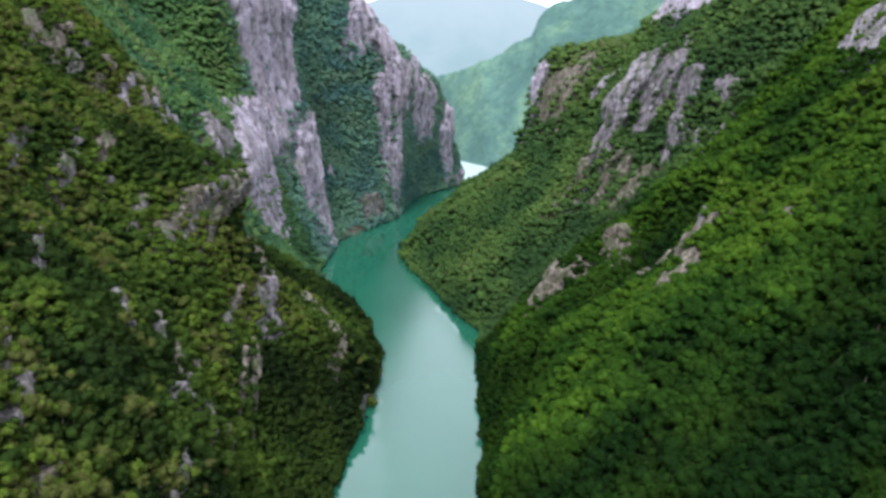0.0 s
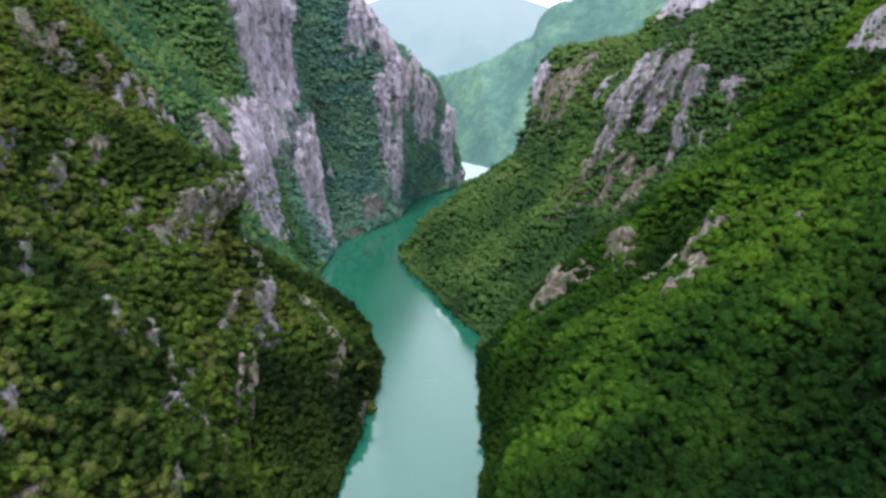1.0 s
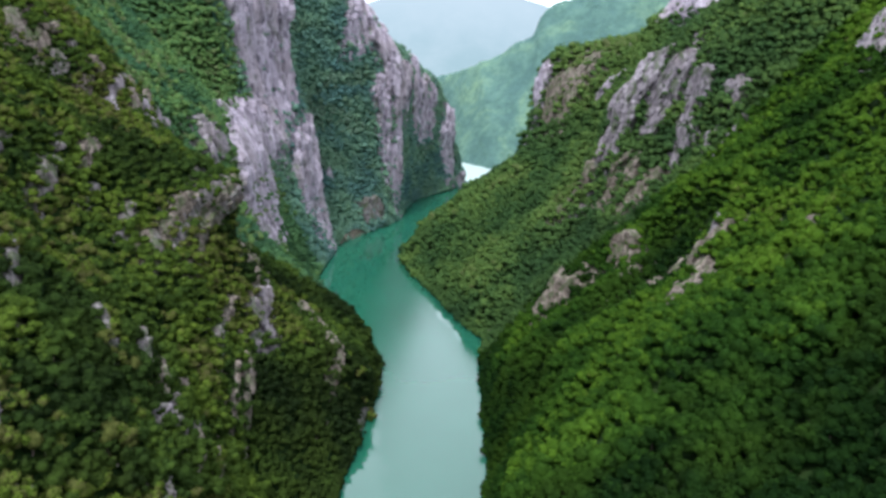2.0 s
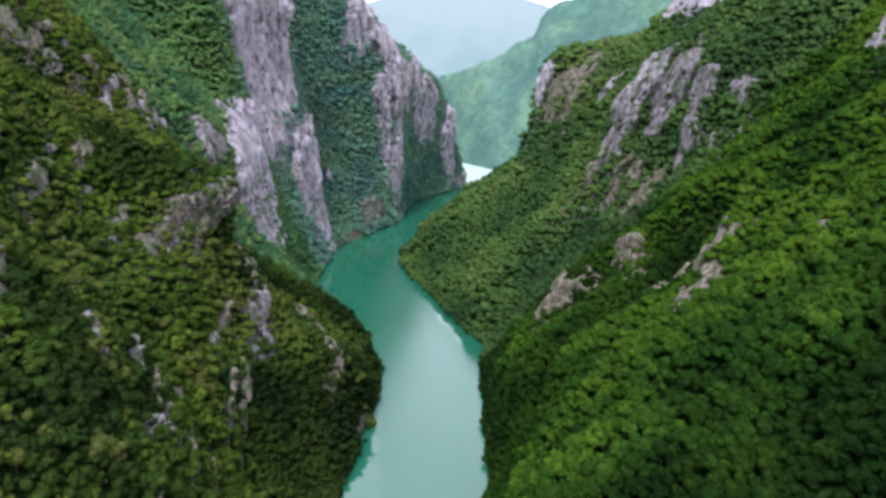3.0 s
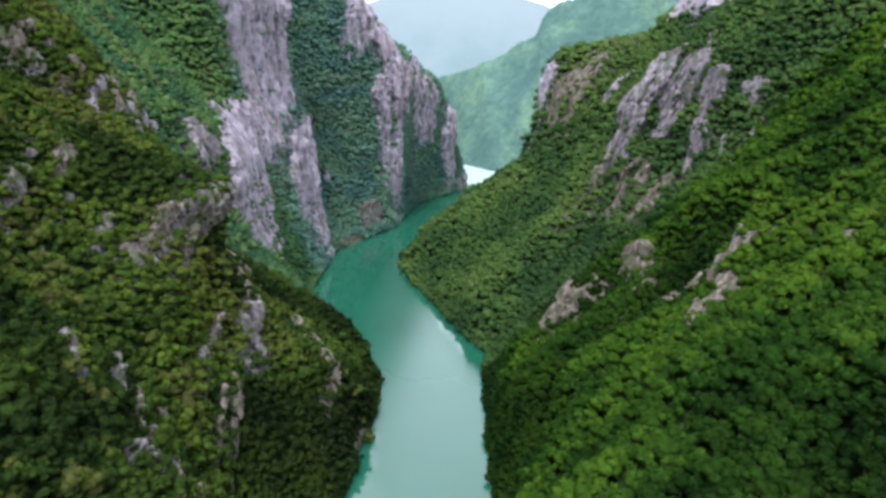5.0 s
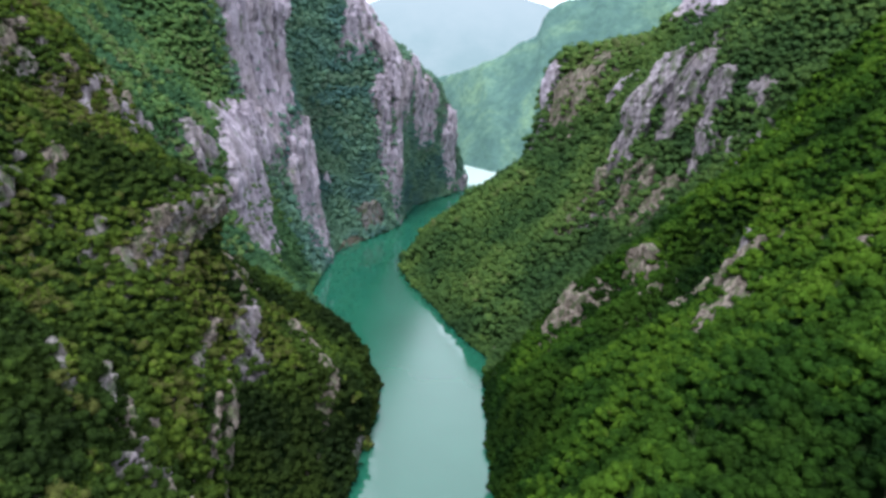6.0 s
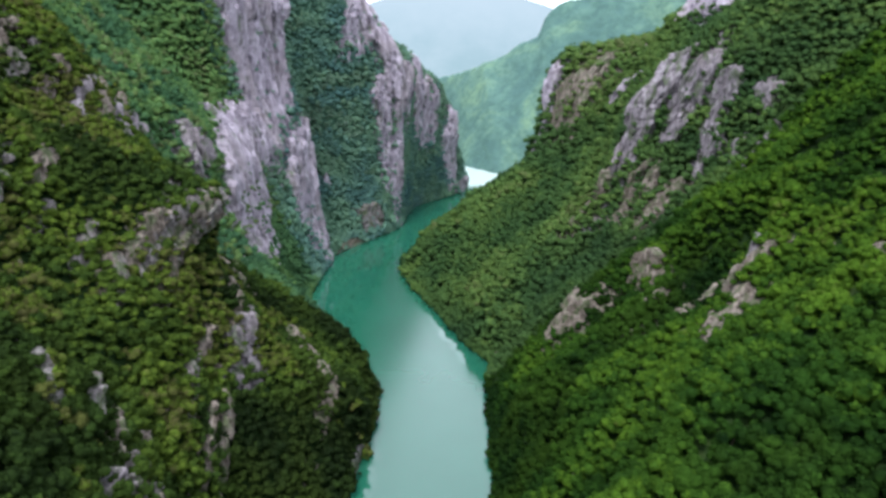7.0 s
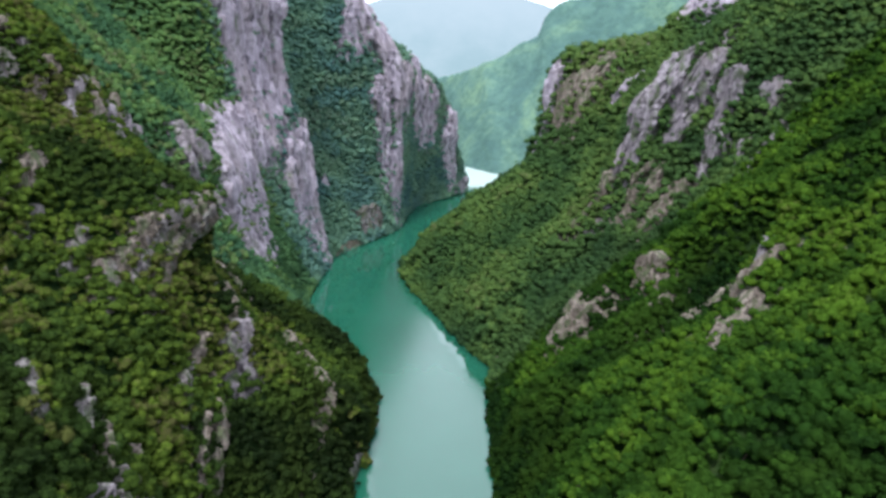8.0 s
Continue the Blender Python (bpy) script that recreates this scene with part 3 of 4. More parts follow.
rock(RIGHT, 444, 124, 12, 24, 2.5, "cliff", "shaded grey limestone face half hidden by trees", flute=0.5, cell=0.9, ragged=0.9, veg=0.4, material=ROCK_PALE)
rock(RIGHT, 414, 128, 4, 8, 3, cell=0.9, ragged=1.1, veg=0.2)
rock(RIGHT, 321, 3, 2, 2.6, 1.6, cell=0.6, material=ROCK_PALE, ragged=1.1, veg=0.2)
rock(LEFT, 192, 108.5, 4.9, 8.6, 1.7, lean=1.2, cell=0.5, ragged=1.1, veg=0.2, material=ROCK_GREY)
rock(LEFT, 212, 114, 3.6, 5.4, 1.5, lean=1.2, cell=0.5, material=ROCK_PALE, ragged=1.1, veg=0.2)
rock(LEFT, 182, 118.5, 5.9, 4.9, 1.5, lean=1.2, cell=0.5, ragged=1.1, veg=0.2, material=ROCK_GREY)
rock(LEFT, 300, 119, 11.1, 4.8, 0.9, lean=0.6, cell=0.7, ragged=1.1, veg=0.2, material=ROCK_CRAG)
rock(LEFT, 337, 103, 8.1, 10.5, 2, lean=0.6, cell=0.7, ragged=1.1, veg=0.2, material=ROCK_CRAG)
rock(LEFT, 231, 53, 5.6, 8.5, 2.4, lean=0.8, cell=0.5, flute=2.2, ragged=1.1, veg=0.1, material=ROCK_CRAG)
rock(LEFT, 246, 29, 3.8, 11, 2.4, lean=1.8, cell=0.7, ragged=1.35, material=ROCK_PALE)
rock(LEFT, 203, 52.5, 2, 6.4, 2.1, lean=1.2, cell=0.5, ragged=0.8, veg=0.2, material=ROCK_GREY)
rock(LEFT, 193, 32.5, 3, 12.9, 2.1, lean=1.2, cell=0.5, ragged=1.35, material=ROCK_PALE)
rock(LEFT, 152, 44, 4.6, 5.3, 2.1, lean=1.2, cell=0.5, material=ROCK_PALE, ragged=0.8, veg=0.2)
rock(LEFT, 126, 48, 3.5, 5, 2.1, lean=1.2, cell=0.5, ragged=0.8, veg=0.2, material=ROCK_GREY)
rock(LEFT, 112, 79, 2.8, 4, 2.1, lean=1.2, cell=0.5, ragged=0.8, veg=0.2, material=ROCK_GREY)
rock(LEFT, 151, 97.5, 2.3, 7.5, 2.1, lean=1.2, cell=0.5, ragged=0.8, veg=0.2, material=ROCK_GREY)
rock(LEFT, 161, 77.5, 2.2, 4, 2.1, lean=1.2, cell=0.5, ragged=0.8, veg=0.2, material=ROCK_GREY)
rock(LEFT, 103, 65.5, 2, 3.7, 2.1, lean=1.2, cell=0.5, material=ROCK_PALE, ragged=0.8, veg=0.2)
rock(LEFT, 152, 53, 3.1, 3.6, 2.1, lean=1.2, cell=0.5, ragged=0.8, veg=0.2, material=ROCK_GREY)
rock(LEFT, 119, 86, 1.8, 5.2, 2.1, lean=1.2, cell=0.5, ragged=0.8, veg=0.2, material=ROCK_GREY)
rock(LEFT, 209, 94, 3, 4.1, 2.1, lean=1.2, cell=0.5, ragged=0.8, veg=0.2, material=ROCK_GREY)
rock(LEFT, 211, 87, 5, 3.2, 2.1, lean=1.2, cell=0.5, material=ROCK_PALE, ragged=0.8, veg=0.2)
rock(LEFT, 246, 152, 7.9, 7.9, 1.9, lean=1.2, cell=0.7, material=ROCK_PALE, ragged=1.1, veg=0.2)
rock(LEFT, 152, 33.5, 1.9, 7.4, 2.1, lean=1.2, cell=0.5, ragged=1.35, material=ROCK_PALE)
rock(LEFT, 205, 102.5, 3.4, 2.8, 2.1, lean=1.2, cell=0.5, ragged=0.8, veg=0.2, material=ROCK_GREY)
rock(RIGHT, 278, 38.5, 6.5, 6.2, 1.7, lean=0.6, cell=0.7, material=ROCK_PALE, flute=2.2, ragged=1.05, veg=0.2)
rock(RIGHT, 282, 46, 9.5, 6.7, 1.7, lean=0.6, cell=0.7, material=ROCK_PALE, flute=2.2, ragged=1.05, veg=0.2)
rock(RIGHT, 267, 62, 7, 9.4, 2.2, lean=0.6, cell=0.7, material=ROCK_PALE, ragged=0.8, veg=0.2)
rock(RIGHT, 208, 72.5, 7.3, 6.2, 1.7, lean=0.6, cell=0.5, material=ROCK_PALE, ragged=0.8, veg=0.2)
rock(RIGHT, 223, 84, 2.5, 7.8, 1.4, lean=0.6, cell=0.5, ragged=0.8, veg=0.2, material=ROCK_CRAG)
rock(RIGHT, 260, 157, 15.4, 10.5, 2, lean=0.6, cell=0.7, ragged=1.1, veg=0.2, material=ROCK_CRAG)
rock(RIGHT, 175, 101.5, 2.6, 1.4, 0.8, lean=0.6, cell=0.5, material=ROCK_PALE, ragged=1.1, veg=0.2)
rock(LEFT, 539, 53, 4.7, 6.3, 1.2, lean=0.2, cell=1.0, ragged=1.1, veg=0.2)
rock(LEFT, 260, 8, 2.6, 2.9, 0.8, lean=1.2, cell=0.7, material=ROCK_PALE, ragged=1.1, veg=0.2)
rock(LEFT, 236, 2.5, 9, 4, 1.5, lean=0.0, cell=0.5, ragged=1.0, material=ROCK_GREY)

rock(LEFT, 156, 45, 3.4, 5, 3, lean=1.2, cell=0.5, ragged=0.6, veg=0.05, material=ROCK_CRAG)
rock(LEFT, 158, 53, 1.8, 5, 2.8, lean=1.2, cell=0.5, ragged=0.6, veg=0.05, material=ROCK_GREY)
rock(LEFT, 150, 57, 2.2, 3.4, 2.8, lean=1.2, cell=0.5, ragged=0.6, veg=0.05, material=ROCK_CRAG)

# slender ribs that break through the bushes
rock(LEFT, 216, 57, 2, 5.5, 2.8, lean=1.2, flute=2.3, cell=0.4, ragged=0.95, veg=0.2, material=ROCK_PALE)
rock(LEFT, 201, 54, 1.9, 5, 2.8, lean=1.2, flute=2.3, cell=0.4, ragged=0.95, veg=0.2, material=ROCK_GREY)
rock(LEFT, 239, 63.5, 1.8, 6.6, 2.8, lean=1.2, flute=2.3, cell=0.4, ragged=0.95, veg=0.2, material=ROCK_PALE)
rock(LEFT, 189, 38, 2, 6.6, 2.8, lean=1.2, flute=2.3, cell=0.4, ragged=0.95, veg=0.2, material=ROCK_PALE)
rock(LEFT, 158, 79.5, 1.8, 3.9, 2.8, lean=1.2, flute=2.3, cell=0.4, ragged=0.95, veg=0.2, material=ROCK_GREY)
rock(LEFT, 167, 70, 1.5, 3.3, 2.8, lean=1.2, flute=2.3, cell=0.4, ragged=0.95, veg=0.2, material=ROCK_GREY)
rock(LEFT, 164, 62, 1.5, 3.9, 2.8, lean=1.2, flute=2.3, cell=0.4, ragged=0.95, veg=0.2, material=ROCK_PALE)
rock(LEFT, 165, 52.5, 1.6, 5.5, 2.8, lean=1.2, flute=2.3, cell=0.4, ragged=0.95, veg=0.2, material=ROCK_PALE)
rock(LEFT, 246, 29, 2.2, 8.8, 2.8, lean=1.2, flute=2.3, cell=0.4, ragged=0.95, veg=0.2, material=ROCK_PALE)
rock(LEFT, 209, 86, 2.4, 5, 2.8, lean=1.2, flute=2.3, cell=0.4, ragged=0.95, veg=0.2, material=ROCK_GREY)
rock(LEFT, 224, 83, 2, 6.6, 2.8, lean=1.2, flute=2.3, cell=0.4, ragged=0.95, veg=0.2, material=ROCK_PALE)
rock(LEFT, 291, 58.5, 1.5, 7, 2.2, lean=1.2, flute=2.3, cell=0.4, ragged=0.95, veg=0.2, material=ROCK_PALE)
rock(LEFT, 214, 48, 1.4, 5.5, 2.8, lean=1.2, flute=2.3, cell=0.4, ragged=0.95, veg=0.2, material=ROCK_PALE)
rock(LEFT, 198, 43.5, 1.4, 4.4, 2.8, lean=1.2, flute=2.3, cell=0.4, ragged=0.95, veg=0.2, material=ROCK_PALE)
rock(RIGHT, 228, 67, 2.4, 7.7, 2.8, lean=0.1, flute=2.3, cell=0.4, ragged=0.8, veg=0.2, material=ROCK_PALE)
rock(RIGHT, 221, 83.5, 2, 6.6, 2.8, lean=0.1, flute=2.3, cell=0.4, ragged=0.8, veg=0.2, material=ROCK_PALE)
rock(RIGHT, 221, 77.5, 1.7, 5.5, 2.8, lean=0.1, flute=2.3, cell=0.4, ragged=0.8, veg=0.2, material=ROCK_PALE)
rock(RIGHT, 242, 62.5, 2, 5.5, 2.8, lean=0.1, flute=2.3, cell=0.4, ragged=0.8, veg=0.2, material=ROCK_PALE)


# ---- trees ----
def icosphere(levels_):
    bm = bmesh.new()
    bmesh.ops.create_icosphere(bm, subdivisions=levels_, radius=1.0)
    v = np.array([p.co[:] for p in bm.verts])
    f = np.array([[q.index for q in t.verts] for t in bm.faces])
    bm.free()
    return v, f


def crown_shape(seed, tufts, leaves, leaf_size, level=1):
    """An uneven crown of radius about 1 on the origin: tufts of foliage grown into one another, with leaf sprays over them."""
    r = np.random.default_rng(seed)
    ball, tri = icosphere(level)
    verts, faces, base, mids, sizes = [], [], 0, [], []
    for k in range(tufts):
        a = 2 * math.pi * (k * 0.618 + r.uniform(-0.08, 0.08))
        up = r.uniform(-0.25, 0.95) if k else 0.9
        flat = math.sqrt(max(0.05, 1 - up * up))
        size = r.uniform(0.36, 0.60) if tufts > 4 else r.uniform(0.5, 0.72)
        mid = np.array([flat * math.cos(a), flat * math.sin(a), up]) * r.uniform(0.38, 0.82)
        swell = 1 + 0.42 * fbm(ball[:, 0] * 1.9 + seed, ball[:, 1] * 1.9 + k, ball[:, 2] * 1.9, seed, 2)
        v = ball * (size * swell)[:, None] * np.array([1.1, 1.1, 0.9]) + mid
        ways = v[tri].mean(1) - mid
        keep = ((ways * (v[tri].mean(1) + np.array([0, 0, 0.25]))).sum(1) > -0.05 * size) & (v[tri][:, :, 2].mean(1) > -0.55)
        used = np.unique(tri[keep])
        index = np.zeros(len(ball), int)
        index[used] = np.arange(len(used))
        verts.append(v[used])
        faces.append(index[tri[keep]] + base)
        base += len(used)
        mids.append(mid)
        sizes.append(size)
    if leaves:
        d = r.normal(size=(leaves, 3))
        d /= np.linalg.norm(d, axis=1, keepdims=True)
        k = r.integers(0, tufts, leaves)
        d = d + 0.7 * np.array(mids)[k] / np.linalg.norm(np.array(mids)[k], axis=1, keepdims=True) + np.array([0, 0, 0.3])
        d /= np.linalg.norm(d, axis=1, keepdims=True)
        c = np.array(mids)[k] + d * (np.array(sizes)[k] * r.uniform(0.95, 1.25, leaves))[:, None]
        n = d + 0.6 * r.normal(size=(leaves, 3))
        n /= np.linalg.norm(n, axis=1, keepdims=True)
        a = np.cross(n, r.normal(size=(leaves, 3)))
        a /= np.linalg.norm(a, axis=1, keepdims=True)
        b2 = np.cross(n, a)
        s = leaf_size * r.uniform(0.7, 1.3, leaves)[:, None]
        spray = np.stack([c + s * a, c - 0.5 * s * a + 0.8 * s * b2, c - 0.6 * s * a - 0.7 * s * b2 + 0.15 * s * n], 1)
        verts.append(spray.reshape(-1, 3))
        faces.append(np.arange(leaves * 3).reshape(-1, 3) + base)
    return np.concatenate(verts), np.concatenate(faces)


def room_for_plants(side, y, h):
    """The chance that a plant finds a hold, 1 on soil and little on bare rock, and how far the rock lifts its foot."""
    chance, raised = np.ones(len(y)), np.zeros(len(y))
    for spot, veg, thick in side.rocks:
        reach = np.abs(h - spot[1]) < spot[3] * 1.8
        inside = bare(spot, y[reach], h[reach])
        hard = inside > (0.28 if min(spot[2], spot[3]) > 5 else 0.5)
        chance[reach] = np.where(hard, np.minimum(chance[reach], veg), chance[reach])
        raised[reach] = np.maximum(raised[reach], np.clip(inside * 1.8, 0, 1) * (0.9 + 0.45 * thick))
    return chance, raised


def spaced(p, r, close):
    """Which of the crowns find room, taken in the order given: none stands nearer to another than a share of their radii."""
    cell = 2 * close * r.max()
    keys = np.floor(p / cell).astype(int)
    taken, kept = collections.defaultdict(list), []
    near = list(itertools.product((-1, 0, 1), repeat=3))
    for i, ((a, b_, c), (x, y, z), q) in enumerate(zip(keys.tolist(), p.tolist(), r.tolist())):
        free = True
        for da, db, dc in near:
            for x2, y2, z2, q2 in taken.get((a + da, b_ + db, c + dc), ()):
                if (x - x2) ** 2 + (y - y2) ** 2 + (z - z2) ** 2 < (close * (q + q2)) ** 2:
                    free = False
                    break
            if not free:
                break
        if free:
            taken[a, b_, c].append((x, y, z, q))
            kept.append(i)
    return np.array(kept, int)


def scatter(side, y_lo, y_hi, h_lo, h_hi, size_lo, size_hi, mound=1.0, close=0.52, where=None, sink=0.0, uneven=0.5):
    """Places for crowns that crowd one another, the large ones first: rows of x, y, z, radius, tint."""
    i = (YS >= y_lo) & (YS < y_hi)
    j = (HS >= h_lo) & (HS < h_hi)
    yy, hh = np.meshgrid(YS[i], HS[j], indexing="ij")
    mean = size_lo + 0.35 * (size_hi - size_lo)
    n = RNG.poisson(side.area[np.ix_(i, j)] * 2.2 / (math.pi * mean ** 2))
    y = np.repeat(yy.ravel(), n.ravel())
    h = np.repeat(hh.ravel(), n.ravel())
    y, h = y + RNG.uniform(-1, 1, len(y)) * STEP, np.clip(h + RNG.uniform(-1, 1, len(h)) * STEP, 0.8, H1)
    gap = fbm(y / 20, h / 16, 4.4, 300, 3)
    chance, raised = room_for_plants(side, y, h)
    keep = (gap < RNG.uniform(0.42, 0.9, len(y)) + (0.6 if side is RIGHT else 0.15)) & (RNG.random(len(y)) < chance)
    p, nrm = side.at(y, h)
    if where is not None:
        keep &= where(p)
    y, h, chance, raised, p, nrm = (a[keep] for a in (y, h, chance, raised, p, nrm))
    hump = fbm(y / 13, h / 10, 9.0, 500, 3)
    r = size_lo + (size_hi - size_lo) * RNG.random(len(y)) ** 1.9
    r = r * (1.0 + 0.25 * hump) * np.where(chance < 1, 0.55, 1.0)
    order = np.argsort(-r + RNG.normal(0, 0.25 * (size_hi - size_lo), len(r)))
    order = order[spaced(p[order], r[order], close)]
    y, h, chance, raised, p, nrm, hump, r = (a[order] for a in (y, h, chance, raised, p, nrm, hump, r))
    rise = (-1.6 + 0.25 * r + mound * 1.8 * hump + RNG.normal(0, uneven, len(y)) - sink) * np.clip(h / 8, 0.35, 1)
    p = p + nrm * (np.maximum(rise, -2.6) + raised)[:, None]
    p[:, 2] = np.maximum(p[:, 2], 0.55 * r)
    # patchy tint, raised on the canopy's humps
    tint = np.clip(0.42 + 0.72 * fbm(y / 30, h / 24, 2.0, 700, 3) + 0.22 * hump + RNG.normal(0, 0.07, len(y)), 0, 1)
    if side is LEFT:  # drier bushes in patches on the stony side; tint darker low down, lighter high
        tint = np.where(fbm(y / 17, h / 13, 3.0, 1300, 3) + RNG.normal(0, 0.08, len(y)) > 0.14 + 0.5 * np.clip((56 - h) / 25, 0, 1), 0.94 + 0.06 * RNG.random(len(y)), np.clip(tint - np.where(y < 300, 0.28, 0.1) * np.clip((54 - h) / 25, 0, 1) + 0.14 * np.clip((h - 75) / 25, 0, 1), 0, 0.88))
    else:  # rib light, hollow shade and near-shoulder shade put into the tint; lighter upslope
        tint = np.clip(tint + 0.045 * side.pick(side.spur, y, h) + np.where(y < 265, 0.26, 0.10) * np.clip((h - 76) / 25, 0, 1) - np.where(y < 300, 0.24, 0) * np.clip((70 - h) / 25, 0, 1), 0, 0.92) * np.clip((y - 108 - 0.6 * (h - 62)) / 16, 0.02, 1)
    return np.concatenate([p, r[:, None], tint[:, None]], 1)


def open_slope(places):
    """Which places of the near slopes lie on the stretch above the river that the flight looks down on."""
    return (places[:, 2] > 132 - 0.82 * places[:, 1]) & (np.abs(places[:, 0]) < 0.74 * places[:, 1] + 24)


def canopy(name, places, shapes, material, label):
    """Many crowns joined into one mesh."""
    kind_of = RNG.integers(0, len(shapes), len(places))
    vs, fs, ts, base = [], [], [], 0
    for k, (sv, sf) in enumerate(shapes):
        rows_ = places[kind_of == k]
        if not len(rows_):
            continue
        a = RNG.uniform(0, 2 * np.pi, len(rows_))
        c, s = np.cos(a)[:, None], np.sin(a)[:, None]
        x = sv[None, :, 0] * c - sv[None, :, 1] * s
        y = sv[None, :, 0] * s + sv[None, :, 1] * c
        z = np.broadcast_to(sv[None, :, 2], x.shape) * RNG.uniform(0.8, 1.15, len(rows_))[:, None]
        v = np.stack([x, y, z], -1) * rows_[:, 3, None, None] + rows_[:, None, :3]
        f = sf[None] + base + (np.arange(len(rows_)) * len(sv))[:, None, None]
        base += len(rows_) * len(sv)
        vs.append(v.reshape(-1, 3))
        fs.append(f.reshape(-1, 3))
        sprays = np.repeat(RNG.normal(0, 0.10, len(sv) // 3 + 1), 3)[:len(sv)]
        ts.append(np.clip(rows_[:, 4, None] + sprays[None], 0, 1).ravel())
    ob = new(name, array_mesh(name, np.concatenate(vs), np.concatenate(fs), material, tint=np.concatenate(ts)))
    return tagged(ob, label, "trees", kind="stuff")


FINE = [crown_shape(s, 7, 90, 0.15) for s in range(14)]
NEAR = [crown_shape(15 + s, 5, 44, 0.19) for s in range(14)]
MID = [crown_shape(30 + s, 3, 16, 0.28) for s in range(8)]
FAR = [crown_shape(40 + s, 2, 9, 0.32) for s in range(6)]
RIM = [crown_shape(50 + s, 3, 24, 0.22) for s in range(5)]
BESIDE = [crown_shape(60 + s, 5, 80, 0.13) for s in range(8)]
LOW = [crown_shape(70 + s, 1, 14, 0.30) for s in range(6)]

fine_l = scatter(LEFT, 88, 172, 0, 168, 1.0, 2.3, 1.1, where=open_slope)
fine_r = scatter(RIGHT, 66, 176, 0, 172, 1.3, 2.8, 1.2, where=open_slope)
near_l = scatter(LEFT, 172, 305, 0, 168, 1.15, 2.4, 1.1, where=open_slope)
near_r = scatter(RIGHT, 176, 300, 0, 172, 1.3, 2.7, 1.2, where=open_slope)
mid_l = scatter(LEFT, 305, 438, 0, 205, 1.5, 3.0, 0.8, 0.46, sink=0.5, uneven=0.3)
mid_r = scatter(RIGHT, 300, 430, 0, 215, 1.4, 2.7, 0.8, 0.48, sink=0.5, uneven=0.3)
far = scatter(LEFT, 438, 790, 0, 225, 1.6, 3.2, 0.5, 0.45, sink=0.8, uneven=0.2)
back = np.concatenate([scatter(RIGHT, 430, 520, 0, 235, 1.7, 3.4), scatter(RIGHT, 520, 620, 0, 235, 3.8, 6.0)])


def beside_path(p):
    """The slopes on both hands of the flight, close under it and level with it."""
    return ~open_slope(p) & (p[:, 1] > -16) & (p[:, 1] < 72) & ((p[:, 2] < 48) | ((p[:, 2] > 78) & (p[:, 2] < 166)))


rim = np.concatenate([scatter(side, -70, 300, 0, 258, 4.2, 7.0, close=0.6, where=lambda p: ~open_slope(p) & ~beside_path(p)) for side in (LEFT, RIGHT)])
close_by = np.concatenate([scatter(side, -20, 76, 0, 170, 2.0, 3.6, close=0.54, where=beside_path) for side in (LEFT, RIGHT)])


def under(side, y_lo, y_hi, h_hi, size_lo, size_hi, where=None, sink=0.1):
    """Low bushes that fill the gaps under the crowns."""
    p = scatter(side, y_lo, y_hi, 0, h_hi, size_lo, size_hi, 0.4, 0.54, where, sink)
    p[:, 4] *= 0.9
    return p


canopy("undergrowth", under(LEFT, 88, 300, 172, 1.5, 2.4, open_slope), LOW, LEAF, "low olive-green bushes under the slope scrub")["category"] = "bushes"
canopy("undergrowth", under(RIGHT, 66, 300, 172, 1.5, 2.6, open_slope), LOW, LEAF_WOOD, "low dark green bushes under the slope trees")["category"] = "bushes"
canopy("undergrowth", under(LEFT, 438, 790, 225, 2.0, 3.2, sink=-0.6), LOW, LEAF_FAR, "low bushes on the far gorge wall, tinted blue-green for haze")["category"] = "bushes"
canopy("undergrowth", under(LEFT, 300, 444, 215, 1.8, 2.8, sink=-0.5), LOW, LEAF_MID, "low green bushes between the limestone crags, lightened for haze")["category"] = "bushes"
canopy("undergrowth", under(RIGHT, 300, 430, 215, 1.8, 2.8, sink=-0.5), LOW, LEAF_SPUR, "low green bushes on the river spur")["category"] = "bushes"
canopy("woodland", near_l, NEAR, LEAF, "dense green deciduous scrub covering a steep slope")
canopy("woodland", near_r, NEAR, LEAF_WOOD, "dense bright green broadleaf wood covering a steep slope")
canopy("woodland", mid_l, MID, LEAF_MID, "green deciduous scrub between the limestone crags, lightened for haze")
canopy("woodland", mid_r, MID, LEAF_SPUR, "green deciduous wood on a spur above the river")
canopy("woodland", far, FAR, LEAF_FAR, "wood on the far gorge walls, tinted blue-green for haze")
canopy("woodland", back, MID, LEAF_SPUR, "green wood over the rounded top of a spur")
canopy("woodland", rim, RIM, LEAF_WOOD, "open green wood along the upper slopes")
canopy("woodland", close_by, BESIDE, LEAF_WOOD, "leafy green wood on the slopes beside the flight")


# ---- the nearest trees, one by one ----
def crown_mesh(seed, tint, leaf):
    v, f = crown_shape(seed, 14, 240, 0.11)
    return array_mesh("crown", v, f, leaf, tint=np.full(len(v), tint))


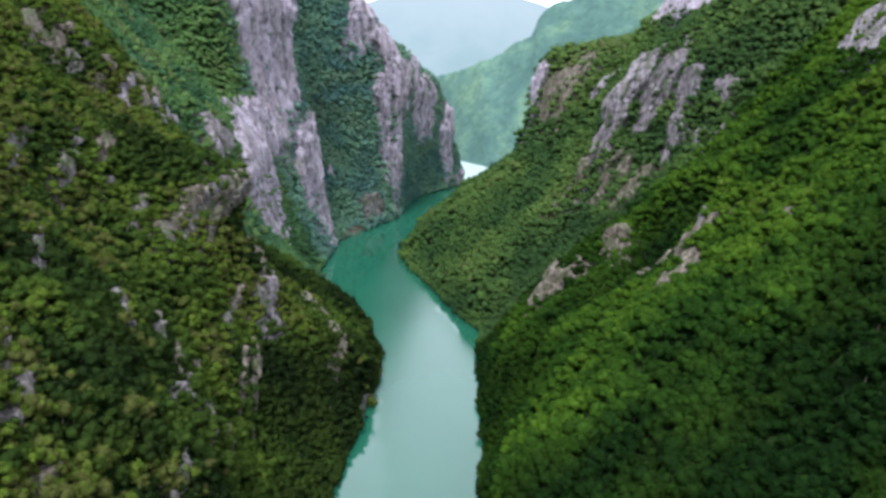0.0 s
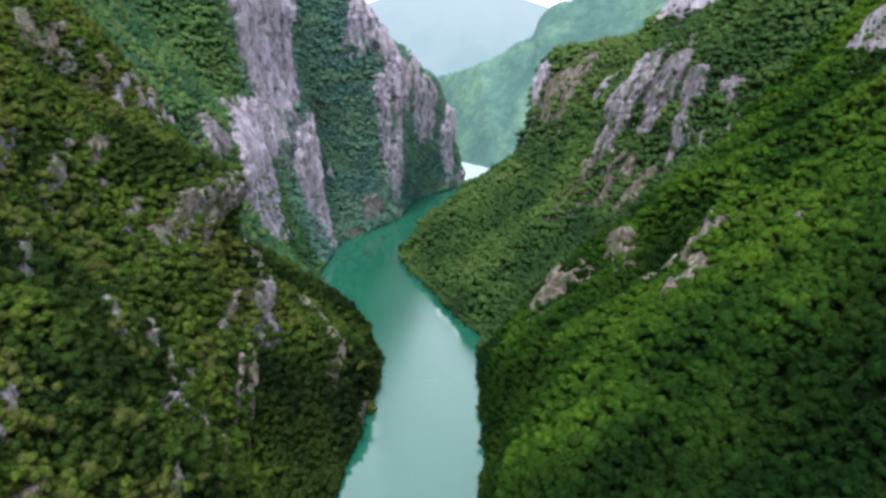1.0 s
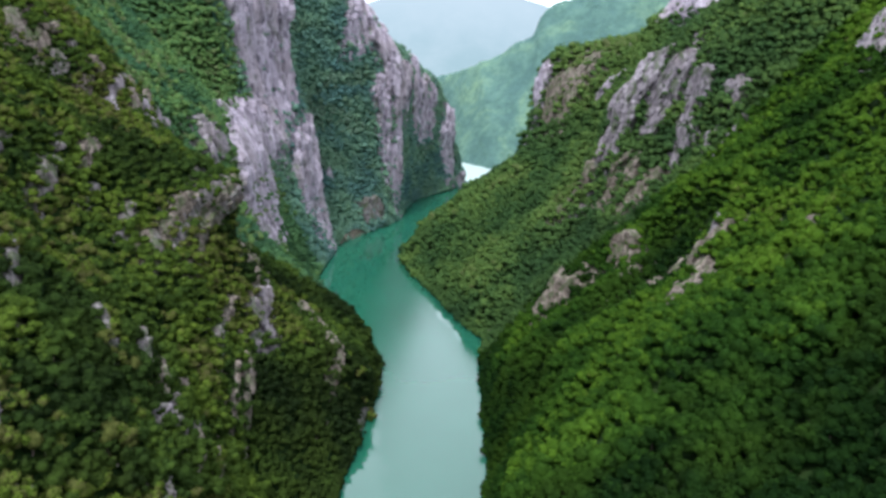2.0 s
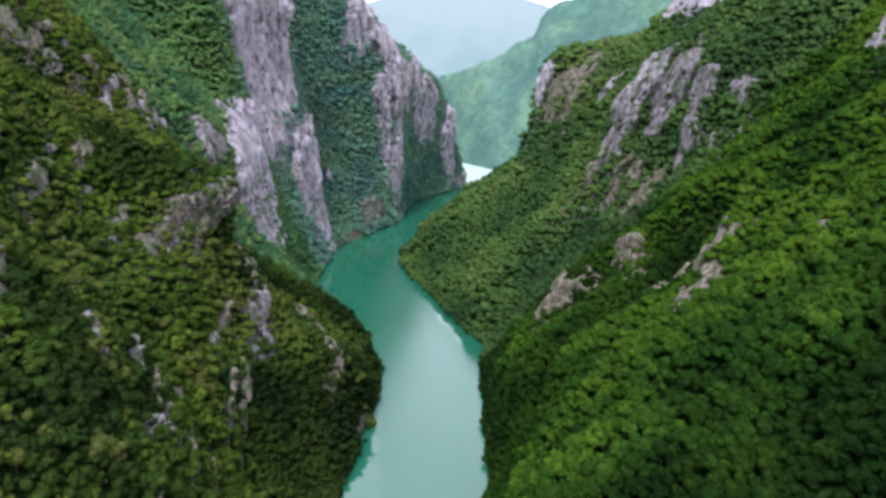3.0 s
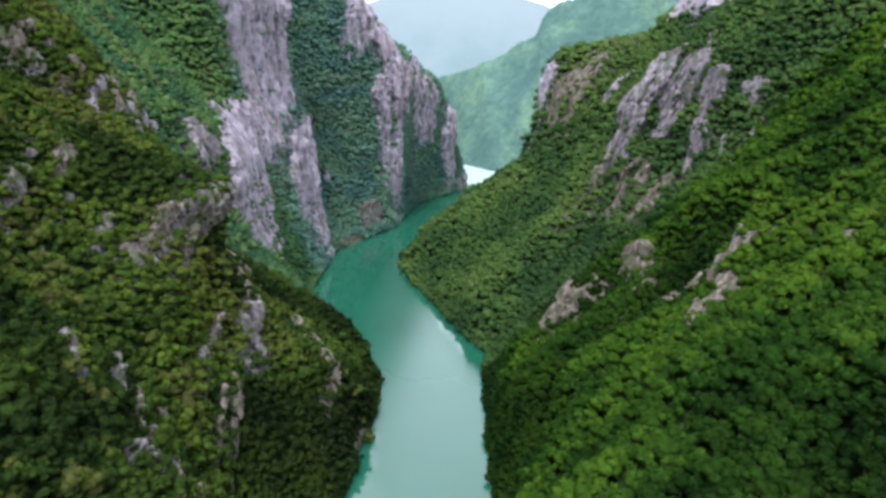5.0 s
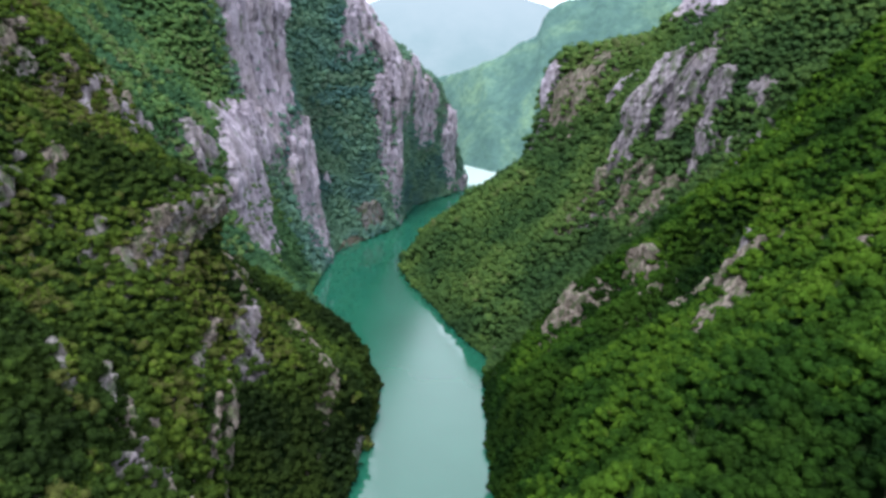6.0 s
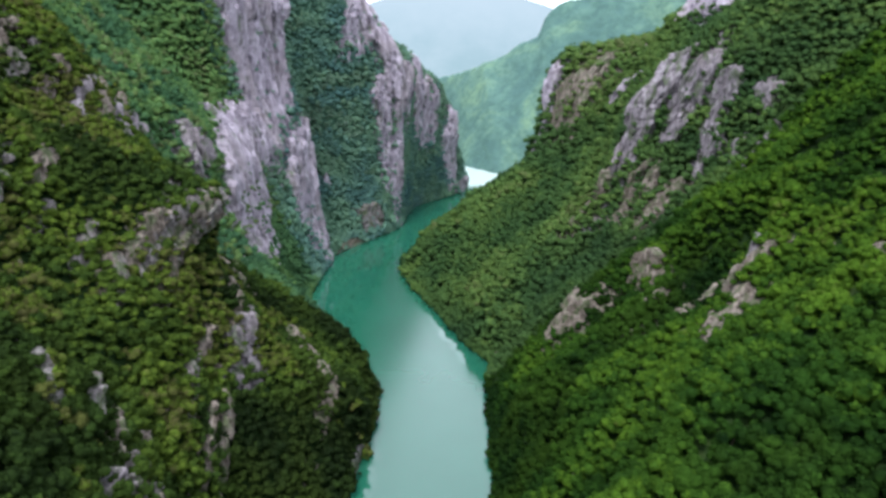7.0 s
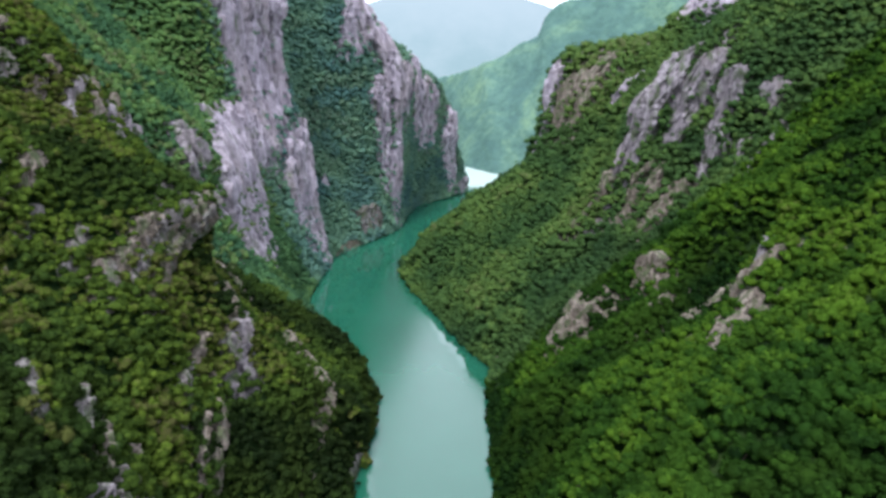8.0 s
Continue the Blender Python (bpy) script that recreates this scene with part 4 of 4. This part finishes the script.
def trunk_mesh(seed):
    """A bent, tapering stem with limbs that fork into the crown; the crown's middle is on the origin and the foot at -1.5."""
    r = np.random.default_rng(seed)
    bm = bmesh.new()

    def limb(a, c, ra, rc):
        a, c = Vector(a), Vector(c)
        turn = (c - a).to_track_quat("Z", "Y").to_matrix().to_4x4()
        bmesh.ops.create_cone(bm, cap_ends=True, segments=7, radius1=ra, radius2=rc, depth=(c - a).length,
                              matrix=Matrix.Translation((a + c) / 2) @ turn)

    foot = (r.uniform(-0.15, 0.15), r.uniform(-0.15, 0.15), -1.5)
    knee = (r.uniform(-0.08, 0.08), r.uniform(-0.08, 0.08), -0.75)
    fork = (0.0, 0.0, -0.25)
    limb(foot, knee, 0.10, 0.08)
    limb(knee, fork, 0.08, 0.065)
    for k in range(5):
        a = 2 * math.pi * (k + r.uniform(-0.3, 0.3)) / 5
        tip = (0.6 * math.cos(a), 0.6 * math.sin(a), r.uniform(0.1, 0.5))
        limb(fork, tip, 0.05, 0.015)
    me = bpy.data.meshes.new("trunk")
    bm.to_mesh(me)
    bm.free()
    me.materials.append(BARK)
    return me


def tree(seed, tint, leaf, label):
    top = new("tree")
    tagged(top, label, "tree", group="trees on the near slopes")
    trunk, crown = new("trunk", trunk_mesh(seed)), new("crown", crown_mesh(seed, tint, leaf))
    trunk.parent = crown.parent = top
    return top


TINTS = np.array([0.10, 0.30, 0.42, 0.62, 0.82, 0.97])
SCRUB_TREES = [tree(101 + k, TINTS[k], LEAF, label) for k, label in enumerate((
    "dark green scrub oak with a dense rounded crown", "deep olive-green scrub tree with a broad crown",
    "mid-green scrub tree with a lumpy crown", "fresh green scrub tree with an uneven crown",
    "yellow-green scrub tree with a loose crown", "olive-brown tree with a thin dry crown"))]
WOOD_TREES = [tree(111 + k, TINTS[k], LEAF_WOOD, label) for k, label in enumerate((
    "dark green broadleaf tree with a dense rounded crown", "deep green broadleaf tree with a broad crown",
    "mid-green broadleaf tree with a lumpy crown", "fresh green broadleaf tree with an uneven crown",
    "bright yellow-green broadleaf tree with a loose crown", "pale green broadleaf tree with a thin crown"))]


def single_out(places, count, y_lo, y_hi):
    """Picks large crowns of a stretch of slope to stand as trees of their own; returns them and the rest."""
    ok = (places[:, 1] > y_lo) & (places[:, 1] < y_hi) & (places[:, 3] > 1.6)
    chosen = np.flatnonzero(ok)
    chosen = np.sort(RNG.permutation(chosen)[:count])
    rest = np.ones(len(places), bool)
    rest[chosen] = False
    return places[chosen], places[rest]


lone_l, fine_l = single_out(fine_l, 130, 95, 165)
lone_r, fine_r = single_out(fine_r, 160, 90, 165)
for kinds, places in ((SCRUB_TREES, lone_l), (WOOD_TREES, lone_r)):
    used = set()
    for x, y, z, r, tint in places:
        k = int(np.argmin(np.abs(TINTS - tint)))
        m = Matrix.Translation((x, y, z)) @ Matrix.Rotation(RNG.uniform(0, 6.28), 4, "Z")
        one = kinds[k] if k not in used else copy_thing(kinds[k], m)
        used.add(k)
        one.matrix_basis = m
        one.scale = (r, r, r * RNG.uniform(0.85, 1.15))
    for k in set(range(len(kinds))) - used:  # kinds that found no place
        for part in (*kinds[k].children, kinds[k]):
            bpy.data.objects.remove(part)
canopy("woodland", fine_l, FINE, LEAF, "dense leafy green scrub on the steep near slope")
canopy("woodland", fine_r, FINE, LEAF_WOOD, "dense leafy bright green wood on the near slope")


# ---- rubble on the stony slope ----
def rubble(side, y_lo, y_hi, h_lo, h_hi, count, material, label):
    """Small weathered stones and ledges showing between the bushes."""
    shapes = []
    for seed in range(5):
        v, f = icosphere(1)
        v = v * (0.8 + 0.5 * fbm(v[:, 0] * 2 + seed, v[:, 1] * 2, v[:, 2] * 2, seed + 900, 2))[:, None] * np.array([0.8, 0.9, 1.1])
        shapes.append((v, f))
    y, h = RNG.uniform(y_lo, y_hi, count * 4), RNG.uniform(h_lo, h_hi, count * 4)
    stony = fbm(y / 14, h / 11, 6.0, 1200, 3)
    pick = np.argsort(-stony + RNG.normal(0, 0.12, len(y)))[:count]
    y, h = y[pick], h[pick]
    p, n = side.at(y, h)
    r = RNG.uniform(0.3, 1.1, count)
    p = p - n * (2.2 - 0.3 * r)[:, None]
    ob = canopy("rubble", np.concatenate([p, r[:, None], 0 * r[:, None]], 1), shapes, material, label)
    ob["category"] = "stones"


rubble(LEFT, 100, 300, 25, 150, 260, ROCK_PALE, "pale weathered limestone rubble between bushes")
rubble(RIGHT, 180, 350, 30, 150, 60, ROCK_PALE, "scattered pale limestone stones between bushes")
